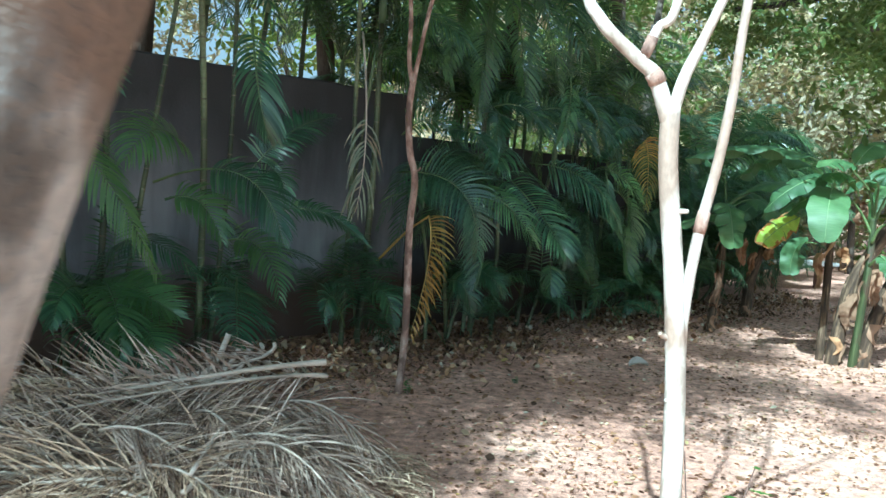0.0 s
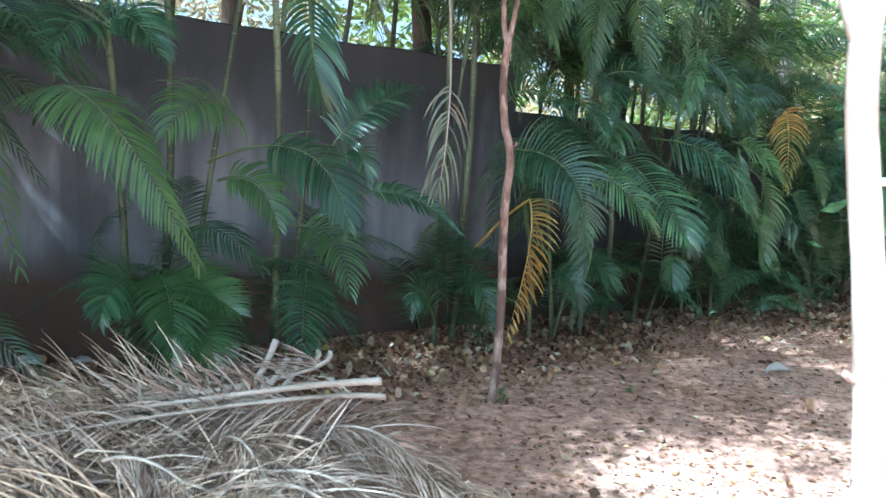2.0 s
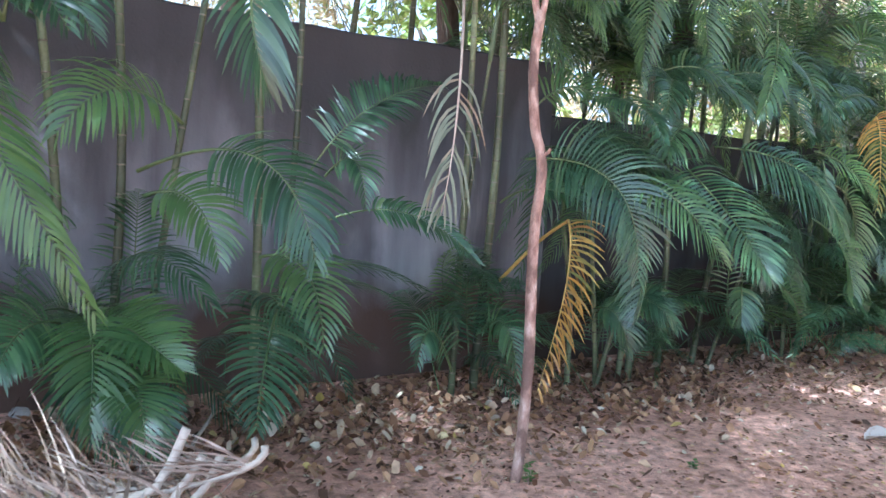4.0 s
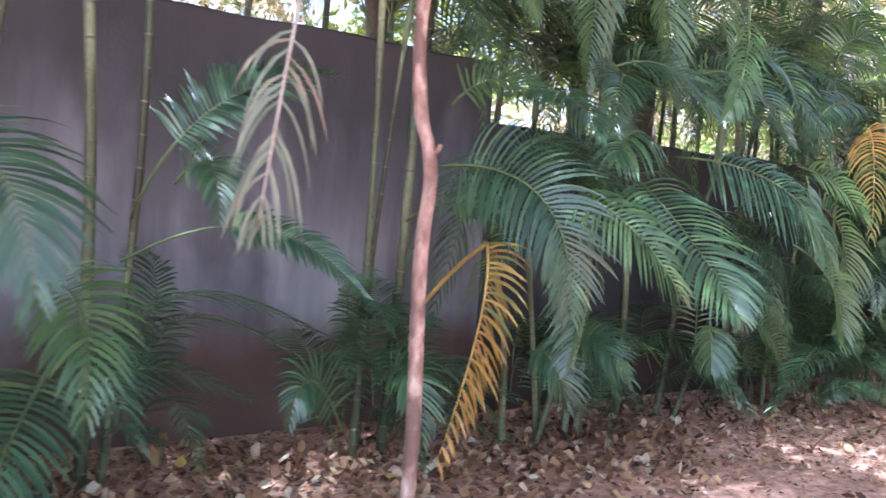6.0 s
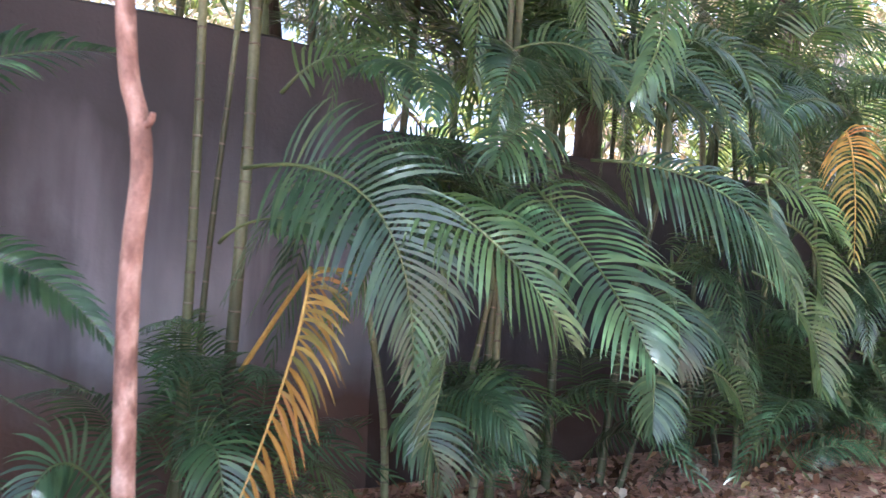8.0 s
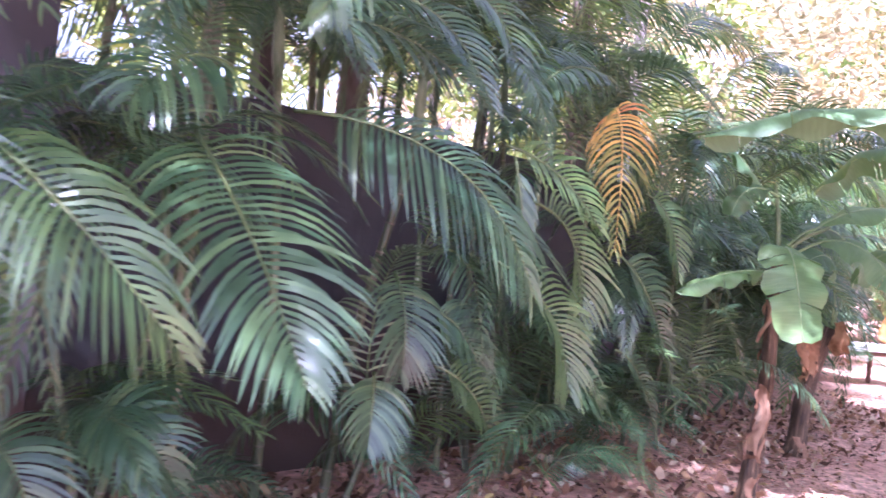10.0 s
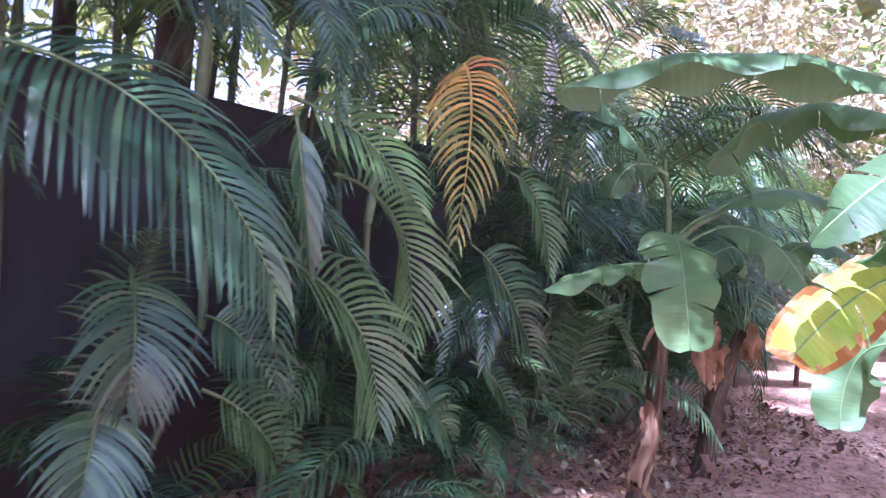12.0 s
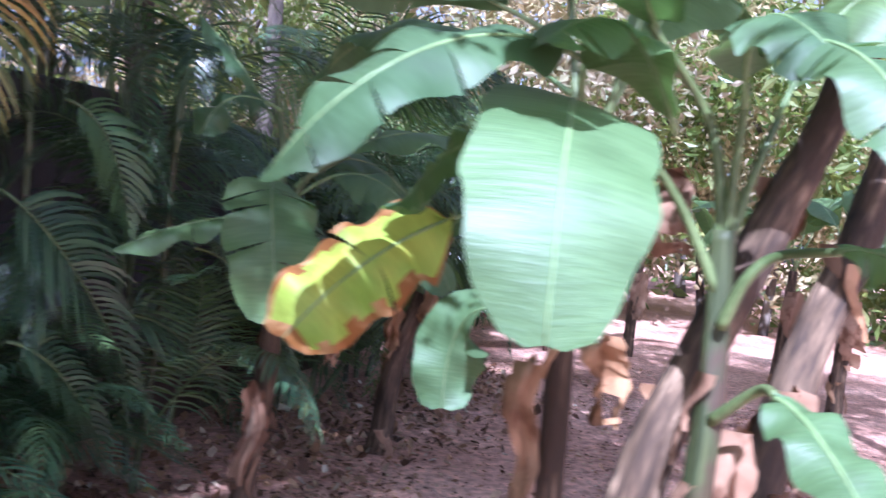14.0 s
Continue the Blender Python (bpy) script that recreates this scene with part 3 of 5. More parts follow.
key_frond(palm_a, (-2.5, 5.6, 0.4), (-2.2, 5.2, 0.45), (-1.95, 5.1, 0.1), 0.3)

palm_b = palm_clump(2, -2.2, 0.55, 0, (2.2, 2.5), 6, 8, 0.2)
tall_cane(rng_a, palm_b, (-1.85, 6.25, -0.05), (-1.92, 6.18, 2.5), 0.032)
tall_cane(rng_a, palm_b, (-1.80, 6.32, -0.05), (-1.73, 6.36, 2.3), 0.024)

key_frond(palm_a, (-2.30, 5.38, 0.70), (-1.90, 5.07, 0.72), (-1.58, 4.97, 0.59), 0.28, YOUNG_OR_LIT, droop=0.2)
key_frond(palm_a, (-2.20, 5.34, 0.39), (-1.83, 5.00, 0.52), (-1.62, 4.78, 0.33), 0.28, YOUNG_OR_LIT, droop=0.2)

palm_c = palm_clump(3, -1.2, 0.55, 1, (2.0, 2.6), 6, 12, 0.25, scale=(0.5, 0.8))
tall_cane(rng_a, palm_c, (-0.88, 7.22, -0.05), (-0.88, 7.22, 1.85), 0.026)
tall_cane(rng_a, palm_c, (-0.76, 7.34, -0.05), (-0.71, 7.38, 2.3), 0.034)

palm_d = palm_clump(4, -0.45, 0.6, 3, (0.7, 2.1), 7, 12, 0.35, young=0.12, scale=(0.5, 0.8))

palm_e = palm_clump(5, 0.35, 0.55, 3, (0.7, 2.1), 7, 6, 0.35, young=0.12, scale=(0.5, 0.75))
tall_cane(rng_a, palm_e, (0.2, 8.17, -0.05), (0.24, 8.2, 1.7), 0.024)
tall_cane(rng_a, palm_e, (0.28, 8.24, -0.05), (0.3, 8.3, 1.9), 0.03)

# fronds hanging from the tall canes, over the wall's top
for a, m, b in (((0.27, 8.23, 3.59), (0.02, 7.63, 3.13), (-0.09, 7.38, 2.44)), ((0.32, 8.28, 3.61), (0.24, 7.84, 2.98), (0.2, 7.67, 2.09)), ((0.67, 8.63, 3.71), (0.85, 8.46, 3.24), (1.05, 8.51, 2.43)),
                ((0.86, 8.82, 3.77), (1.22, 8.83, 3.45), (1.45, 8.92, 2.84)), ((0.5, 8.46, 3.61), (0.6, 8.21, 2.91), (0.7, 8.17, 2.1)), ((-0.25, 7.71, 3.53), (-0.31, 7.29, 3.13), (-0.39, 7.07, 2.57))):
    # the lighter leaf colour stands in for sun on these
    key_frond(palm_e, a, m, b, 0.36, YOUNG_OR_LIT, normal=UPWARD, droop=0.4)

palm_f = palm_clump(6, 1.2, 0.6, 4, (0.7, 2.2), 9, 22, 0.45, young=0.12, scale=(0.5, 0.85))

palm_g = palm_clump(7, 2.0, 0.6, 4, (0.7, 2.2), 9, 22, 0.45, young=0.12, scale=(0.5, 0.85))
for seed, x in ((16, -3.9), (17, -5.0)):
    palm_clump(seed, x, 0.65, 4, (0.6, 2.0) if x > 2 else (1.2, 2.6), 7, 14, 0.4)

# fronds that arch out of the clumps over the bare wall
key_frond(palm_b, (-1.72, 4.83, 1.40), (-1.20, 4.78, 1.48), (-0.92, 4.70, 1.12), 0.32, normal=UPWARD, bare=0.3, fold=0.1)
key_frond(palm_b, (-1.40, 5.28, 1.05), (-1.15, 5.19, 1.02), (-0.98, 5.00, 0.74), 0.27, YOUNG_OR_LIT, normal=UPWARD)
key_frond(palm_b, (-1.34, 5.35, 0.81), (-1.26, 5.07, 0.64), (-1.17, 4.81, 0.44), 0.26, droop=0.3)
key_frond(palm_b, (-1.59, 4.67, 1.31), (-1.39, 4.66, 1.31), (-1.24, 4.60, 1.10), 0.23, YOUNG_OR_LIT, normal=UPWARD)
key_frond(palm_a, (-1.52, 4.81, 1.59), (-1.60, 4.52, 1.69), (-1.68, 4.30, 1.51), 0.30, YOUNG_OR_LIT, normal=UPWARD, droop=0.8)
key_frond(palm_b, (-1.12, 4.57, 2.33), (-1.00, 4.27, 1.95), (-0.93, 4.28, 1.67), 0.27, spread=(50, 18))
key_frond(palm_a, (-2.08, 5.03, 0.77), (-1.94, 4.89, 0.65), (-1.83, 4.72, 0.40), 0.28, YOUNG_OR_LIT, droop=0.3)
key_frond(palm_a, (-2.21, 5.04, 0.72), (-2.22, 4.82, 0.72), (-2.19, 4.64, 0.57), 0.24)
key_frond(palm_a, (-2.06, 5.20, 0.74), (-1.90, 5.21, 0.70), (-1.75, 5.22, 0.52), 0.24, YOUNG_OR_LIT)
key_frond(palm_a, (-1.92, 5.05, 0.47), (-1.80, 5.03, 0.40), (-1.68, 5.01, 0.18), 0.24)
key_frond(palm_a, (-2.18, 4.65, 1.93), (-2.07, 4.62, 2.09), (-1.84, 4.57, 1.89), 0.28, normal=UPWARD)
key_frond(palm_a, (-2.18, 4.65, 1.93), (-2.20, 4.49, 2.05), (-2.18, 4.23, 1.87), 0.28, normal=UPWARD)
key_frond(palm_b, (-1.66, 6.25, 1.25), (-1.30, 6.29, 1.76), (-0.98, 6.86, 2.00), 0.25, normal=UPWARD, bare=0.3)
key_frond(palm_b, (-1.54, 6.00, 1.08), (-1.07, 6.25, 1.25), (-0.59, 6.31, 0.99), 0.17, normal=UPWARD, bare=0.38, thick=0.008)
key_frond(palm_b, (-1.50, 6.32, 1.41), (-1.32, 6.28, 1.51), (-1.21, 6.19, 1.26), 0.20, normal=UPWARD)

# the withered, the yellowed and the green fronds round the thin tree
key_frond(palm_c, (-0.66, 5.74, 2.50), (-0.54, 5.23, 1.79), (-0.57, 5.15, 1.29), 0.32, (PALM_DEAD, DRY_STALK), label="withered grey-green hanging frond", droop=1.6, fold=-0.1, gap=0.5, bare=0.42, width=0.015, pairs=26, spread=(55, 25), jitter=0.2)
key_frond(palm_c, (-0.16, 6.77, 1.24), (-0.13, 6.53, 0.90), (-0.23, 6.25, 0.33), 0.29, (PALM_ORANGE, RACHIS_YELLOW, PALM_YELLOW), label="yellowed drooping frond, orange towards its base", droop=0.45, normal=(0.9, 0.2, -0.1), fold=0.9, bare=0.0, pairs=27, width=0.0165, spread=(74, 26), jitter=0.22)
frond_stalk(palm_c, [(-0.60, 7.20, 0.80), (-0.35, 7.0, 1.08), (-0.157, 6.768, 1.24)], material=RACHIS_YELLOW)
key_frond(palm_c, (-0.59, 6.94, 1.31), (-0.36, 6.90, 1.41), (-0.06, 6.91, 1.34), 0.18, normal=UPWARD, bare=0.5, thick=0.008)
key_frond(palm_c, (-0.44, 6.81, 1.58), (0.08, 6.65, 1.47), (0.25, 6.65, 0.95), 0.38, normal=(0.3, -0.85, 0.35), bare=0.12, droop=0.4, spread=(84, 30))
key_frond(palm_c, (0.25, 6.93, 1.31), (0.31, 6.86, 1.01), (0.27, 6.75, 0.68), 0.30, normal=(-0.8, -0.5, 0.2), fold=0.8)
key_frond(palm_c, (0.16, 6.85, 1.53), (0.49, 6.69, 1.35), (0.74, 6.79, 1.04), 0.30, YOUNG_OR_LIT, normal=FACING, droop=0.9)
key_frond(palm_c, (-0.15, 6.96, 1.94), (0.15, 6.75, 1.93), (0.33, 6.40, 1.70), 0.22, normal=UPWARD, droop=0.8)
key_frond(palm_c, (-0.44, 7.09, 1.90), (-0.18, 7.07, 2.04), (0.08, 7.05, 1.84), 0.26, YOUNG_OR_LIT, normal=UPWARD)
key_frond(palm_c, (-0.79, 6.74, 0.28), (-0.88, 6.52, 0.56), (-0.91, 6.34, 0.39), 0.20)
key_frond(palm_c, (-0.65, 6.89, 0.52), (-0.48, 6.78, 0.58), (-0.39, 6.72, 0.27), 0.24)
key_frond(palm_d, (0.02, 7.27, 0.66), (0.16, 7.21, 0.64), (0.25, 7.22, 0.40), 0.26)
key_frond(palm_d, (0.23, 7.49, 0.70), (0.40, 7.44, 0.70), (0.54, 7.51, 0.51), 0.24)
key_frond(palm_d, (0.50, 7.48, 1.62), (0.79, 7.14, 1.30), (1.00, 6.90, 0.98), 0.38, normal=(0.35, -0.8, 0.5), bare=0.05, spread=(84, 28), droop=0.55, width=0.021)
key_frond(palm_d, (1.01, 7.55, 2.55), (0.98, 7.31, 2.17), (0.88, 7.13, 1.90), 0.20, YOUNG_OR_LIT, droop=1.3)
key_frond(palm_d, (0.32, 7.85, 2.25), (0.67, 7.92, 2.27), (0.95, 7.92, 1.96), 0.30, normal=UPWARD)
key_frond(palm_d, (0.44, 8.12, 2.02), (0.40, 7.66, 2.18), (0.37, 7.34, 1.82), 0.28, normal=UPWARD)
key_frond(palm_e, (0.74, 8.28, 2.25), (1.12, 8.38, 2.31), (1.43, 8.40, 1.93), 0.30, normal=FACING)

# the large glossy fronds before the lower wall
key_frond(palm_e, (0.72, 7.83, 1.76), (1.29, 7.78, 1.62), (1.62, 7.90, 1.20), 0.42, normal=FACING, droop=0.9, width=0.019, fold=0.1)
key_frond(palm_e, (1.51, 8.55, 1.80), (1.77, 8.60, 1.69), (1.98, 8.67, 1.47), 0.27, YOUNG_OR_LIT, normal=FACING)
key_frond(palm_e, (1.55, 8.45, 1.74), (1.60, 8.43, 1.50), (1.64, 8.47, 1.23), 0.16, spread=(40, 15))
# lighter leaf colour on the next two imitates sky sheen
key_frond(palm_e, (1.66, 8.77, 1.58), (1.91, 8.98, 1.41), (1.99, 9.02, 0.98), 0.38, YOUNG_OR_LIT, normal=FACING, width=0.0175)
key_frond(palm_e, (1.50, 8.38, 1.30), (1.78, 8.61, 1.09), (1.90, 8.62, 0.74), 0.37, YOUNG_OR_LIT, normal=FACING, width=0.0175)
key_frond(palm_e, (1.09, 8.41, 1.21), (1.16, 8.30, 1.02), (1.16, 8.28, 0.80), 0.29, spread=(80, 28))
key_frond(palm_e, (1.05, 8.37, 0.79), (1.06, 8.31, 0.66), (1.06, 8.24, 0.50), 0.26, spread=(80, 28))
key_frond(palm_e, (1.30, 8.62, 0.80), (1.50, 8.72, 0.65), (1.62, 8.87, 0.34), 0.22, YOUNG_OR_LIT, spread=(80, 28))
key_frond(palm_e, (1.25, 8.78, 1.03), (1.40, 8.79, 0.95), (1.54, 8.86, 0.71), 0.26)
key_frond(palm_f, (2.23, 9.48, 1.38), (2.47, 9.58, 1.12), (2.71, 9.89, 0.60), 0.33, normal=FACING)
key_frond(palm_f, (2.28, 9.53, 0.85), (2.47, 9.65, 0.69), (2.64, 9.82, 0.30), 0.18)
key_frond(palm_f, (2.39, 9.64, 1.73), (2.55, 9.66, 1.59), (2.64, 9.68, 1.26), 0.22, YOUNG_OR_LIT, normal=FACING)
key_frond(palm_f, (1.97, 9.37, 0.65), (2.12, 9.37, 0.64), (2.24, 9.49, 0.48), 0.22)
key_frond(palm_g, (2.12, 9.35, 2.15), (2.17, 9.31, 1.90), (2.14, 9.11, 1.38), 0.31, (PALM_ORANGE, RACHIS_YELLOW, PALM_ORANGE_TIP), label="orange-brown dying frond, green towards its tip", droop=0.85, normal=(0.35, -0.9, 0.3), fold=0.15, width=0.0165, pairs=27, bare=0.0, spread=(95, 32), jitter=0.1)
key_frond(palm_g, (2.89, 10.14, 1.20), (3.17, 10.42, 1.03), (3.44, 10.69, 0.60), 0.28, normal=FACING)
key_frond(palm_g, (2.60, 9.99, 0.90), (2.84, 10.17, 0.81), (3.08, 10.41, 0.47), 0.28)
key_frond(palm_g, (2.75, 10.28, 1.73), (2.80, 10.12, 2.14), (2.84, 9.96, 1.72), 0.30, normal=FACING)

# fronds at the height of the wall's top
key_frond(palm_e, (0.59, 8.26, 2.21), (1.04, 8.43, 2.19), (1.46, 8.57, 1.93), 0.38, normal=FACING, droop=0.8)
key_frond(palm_e, (1.09, 8.62, 2.49), (1.39, 8.71, 2.44), (1.57, 8.75, 2.08), 0.36, normal=FACING, droop=0.7)
key_frond(palm_d, (0.54, 7.65, 1.86), (0.45, 7.42, 1.83), (0.39, 7.22, 1.66), 0.34, normal=UPWARD, droop=0.8)
key_frond(palm_f, (2.11, 9.36, 2.28), (1.79, 8.97, 2.25), (1.61, 8.72, 1.98), 0.28, normal=FACING)
key_frond(palm_g, (2.16, 9.56, 2.36), (2.49, 9.74, 2.46), (2.89, 10.00, 2.27), 0.28, normal=FACING)
key_frond(palm_g, (2.54, 10.21, 2.64), (2.81, 10.35, 2.96), (3.28, 10.68, 2.84), 0.26, normal=FACING)
key_frond(palm_f, (1.87, 9.40, 2.59), (2.01, 9.41, 2.79), (2.20, 9.45, 2.58), 0.28, YOUNG_OR_LIT, normal=FACING)
key_frond(palm_f, (1.70, 9.24, 1.98), (1.60, 9.00, 2.00), (1.53, 8.78, 1.88), 0.22, normal=FACING)

# palms along the back wall, past its corner
for seed, s in ((8, 0.5), (9, 1.4), (10, 2.3), (31, 3.3), (32, 4.5), (33, 5.8), (34, 7.4)):
    back_palm = palm_clump(seed, 2.0, 0.5, 4, (0.6, 2.0), 7, 12, 0.3, "feather palm clump along the back wall")
    back_palm.matrix_basis = Matrix.Translation(back_place(s, 0.45)) @ pose(0, 0, 0, 0, 0, 15)

# tall canes of the same palms; their fronds arch high over the hedge
rng_t = random.Random(41)
for x in np.arange(-3.6, 2.9, 0.5):
    x = float(x) + rng_t.uniform(-0.12, 0.12)
    high = rng_t.uniform(2.9, 3.5) if x < -0.6 else rng_t.uniform(2.7, 3.5)
    foot = wall_place(x, rng_t.uniform(-0.7, -0.4), -0.05)
    tall_palm = thing("areca_palm", wall_place(x, -0.5), "tall feather palm whose fronds arch over the hedge", "palm", "palms along the wall")
    head = foot + Vector((rng_t.uniform(-0.2, 0.2), rng_t.uniform(-0.2, 0.2), high)) + OUT * 0.1
    cane(rng_t, tall_palm, foot, head, 0.027)
    tip = crownshaft(rng_t, tall_palm, head, (0, 0, 0), 0.029)[1]
    # beyond x 0.6 more fronds get the lighter colour, imitating sunlit foliage
    random_fronds(rng_t, tall_palm, tip, 10 if x < 0.6 else 5, (1.15, 1.6), -45, 110, 0.2 if x < 0.6 else 0.5, (-22, 12))

# lower palms close behind the wall's lower stretch
for x in np.arange(-0.75, 2.7, 0.38):
    x = float(x) + rng_t.uniform(-0.1, 0.1)
    foot = wall_place(x, rng_t.uniform(-0.65, -0.35), -0.05)
    back = thing("areca_palm", foot, "bushy feather palm close behind the wall", "palm", "palms along the wall")
    head = foot + Vector((rng_t.uniform(-0.15, 0.15), rng_t.uniform(-0.15, 0.15), rng_t.uniform(1.95, 2.6)))
    cane(rng_t, back, foot, head, 0.022)
    tip = crownshaft(rng_t, back, head, (0, 0, 0), 0.024, 0.3)[1]
    # again more of the lighter colour to the right, in place of sunlight
    random_fronds(rng_t, back, tip, 14 if x < 0.9 else 6, (0.75, 1.15), -45, 180, 0.15 if x < 0.9 else 0.5, (-35, 10))

# ---- broadleaf trees ----
def tree_limbs(rng, name, parent, paths, material, label=""):
    out = []
    for pts, r0, r1 in paths:
        path = smooth_path(pts, 6)
        verts, faces = [], []
        n = len(path)
        tube(verts, faces, path, [lerp(r0, r1, i / (n - 1)) * (1 + 0.06 * noise.noise(Vector((i * 0.8, r0 * 90, 2)))) for i in range(n)], 12)
        out.append(mesh_ob("trunk" if not out else "limb", verts, faces, material, parent, label if not out else ""))
    return out


def crown_mesh(seed, radius, height, clumps, leaves, size, material, low=-0.5):
    """Leaves in ragged clumps round twigs, through an uneven ellipsoid with gaps."""
    rng = np.random.RandomState(seed)
    verts, faces = [], []
    cs = []
    while len(cs) < clumps:
        p = rng.uniform(-1, 1, 3)
        l = np.linalg.norm(p)
        if 0.25 < l < 1 and p[2] > low and noise.noise(Vector(p * 1.9 + seed)) > -0.15:
            cs.append(p * (radius, radius, height))
    for c in cs:
        n = int(leaves * rng.uniform(0.5, 1.4))
        pts = c + rng.normal(0, 1, (n, 3)) * (0.26, 0.26, 0.17) * radius / 2.2
        for p in pts:
            d = rng.normal(0, 1, 3) * (1, 1, 0.6) + (0, 0, -0.5)
            d /= np.linalg.norm(d)
            s = np.cross(d, rng.normal(0, 1, 3))
            s /= np.linalg.norm(s)
            n3 = np.cross(d, s)
            ln = size * rng.uniform(0.65, 1.25)
            w = ln * 0.21
            o = len(verts)
            mid = p + d * ln * 0.5 + n3 * ln * 0.08
            verts += [p, mid + s * w, mid - n3 * ln * 0.07, mid - s * w, p + d * ln]
            faces += [(o, o + 1, o + 2), (o, o + 2, o + 3), (o + 1, o + 4, o + 2), (o + 2, o + 4, o + 3)]
    me = bpy.data.meshes.new("crown")
    me.from_pydata([tuple(v) for v in verts], [], faces)
    me.materials.append(material)
    me.update()
    return me


CROWNS = [crown_mesh(s, 2.2, 1.6, 66, 115, 0.125, TREE_LEAF) for s in (1, 2)]
CROWNS_DRY = [crown_mesh(s, 2.4, 2.2, 50, 46, 0.2, TREE_LEAF_DRY, -1) for s in (3, 4)]
CROWNS_FULL = [crown_mesh(s, 2.4, 2.6, 46, 36, 0.27, WOOD_LEAF, -1) for s in (5, 6)]


def shade_tree(seed, foot, head, crowns, label, material=BARK_DARK, radius=0.14, data=CROWNS, scale=1.0):
    """A tree whose trunk runs from foot to head, with a limb and a share of the crown at each given place."""
    rng = random.Random(seed)
    foot, head = Vector(foot), Vector(head)
    tree = thing("tree", foot, label, "tree")
    paths = [([foot - Vector((0, 0, 0.1)), lerp(foot, head, 0.45) + Vector((rng.uniform(-0.2, 0.2), rng.uniform(-0.2, 0.2), 0)), head], radius, radius * 0.5)]
    for c in crowns:
        c = Vector(c[:3])
        paths.append(([lerp(foot, head, 0.8), lerp(head, c, 0.5) + Vector((0, 0, 0.3)), c], radius * 0.5, 0.03))
    tree_limbs(rng, "tree", tree, paths, material)
    for c in crowns:
        size = (c[3] if len(c) > 3 else 1.0) * scale * rng.uniform(0.9, 1.1)
        share("crown", rng.choice(data), tree, Matrix.Translation(c[:3]) @ pose(0, 0, 0, 0, 0, rng.uniform(0, 360)) @ Matrix.Diagonal((size, size, size, 1)))
    return tree


# the pale tree with two stems
pale = thing("pale_tree", (0.77, 2.45, 0), "slender tree with pale smooth bark, forked low, in full sun", "tree")
tree_limbs(random.Random(1), "pale", pale, [
    ([(0.775, 2.45, -0.1), (0.765, 2.45, 0.3), (0.751, 2.45, 0.6), (0.737, 2.45, 0.914), (0.722, 2.45, 1.083), (0.70, 2.45, 1.284), (0.659, 2.45, 1.579), (0.651, 2.45, 1.767)], 0.033, 0.028),
    ([(0.655, 2.45, 1.70), (0.60, 2.45, 1.84), (0.546, 2.45, 1.889), (0.423, 2.45, 2.002), (0.37, 2.47, 2.15), (0.2, 2.4, 2.9), (0.0, 2.3, 3.6)], 0.025, 0.012),
    ([(0.555, 2.45, 1.885), (0.595, 2.45, 1.981), (0.65, 2.45, 2.09), (0.75, 2.6, 2.8), (0.8, 2.9, 3.6)], 0.016, 0.009),
    ([(0.648, 2.45, 1.70), (0.681, 2.45, 1.841), (0.721, 2.45, 1.941), (0.80, 2.45, 2.14), (1.1, 2.3, 3.0), (1.4, 2.2, 3.8)], 0.02, 0.009),
    ([(0.744, 2.46, 1.02), (0.742, 2.46, 1.12), (0.746, 2.45, 1.24), (0.767, 2.45, 1.421), (0.798, 2.45, 1.588), (0.826, 2.45, 1.802), (0.846, 2.45, 2.076), (0.95, 2.5, 2.9), (1.0, 2.7, 3.8)], 0.019, 0.011),
    ([(0.715, 2.45, 1.08), (0.685, 2.44, 1.09), (0.67, 2.43, 1.10)], 0.009, 0.007),
    ([(0.655, 2.45, 1.66), (0.632, 2.44, 1.665)], 0.009, 0.007),
    ([(0.70, 2.43, 1.46), (0.715, 2.41, 1.462)], 0.008, 0.006),
    ([(0.74, 2.45, 0.89), (0.705, 2.44, 0.9)], 0.008, 0.006)], BARK_PALE)
for pts, r0, r1 in (([(0.607, 2.45, 1.825), (0.598, 2.447, 1.843), (0.587, 2.446, 1.855)], 0.0262, 0.0250), ([(0.764, 2.45, 1.40), (0.769, 2.45, 1.432), (0.775, 2.45, 1.465)], 0.0180, 0.0178), ([(0.562, 2.45, 1.90), (0.572, 2.45, 1.925), (0.583, 2.45, 1.955)], 0.0168, 0.0166)):
    sv, sf = [], []
    tube(sv, sf, [Vector(q) for q in pts], [r0, (r0 + r1) / 2 + 0.0008, r1], 12)
    mesh_ob("bark_scar", sv, sf, BARK_PINK, pale, "reddish-brown bark scar")
for c, k in (((0.0, 2.4, 4.2), 0.35), ((1.3, 2.6, 4.5), 0.35)):
    share("crown", CROWNS[0], pale, Matrix.Translation(c) @ Matrix.Diagonal((k, k, k, 1)))

# the thin pinkish tree
thin = thing("thin_tree", (-0.28, 5.84, 0), "thin crooked tree with pinkish bark and a small side stub", "tree")
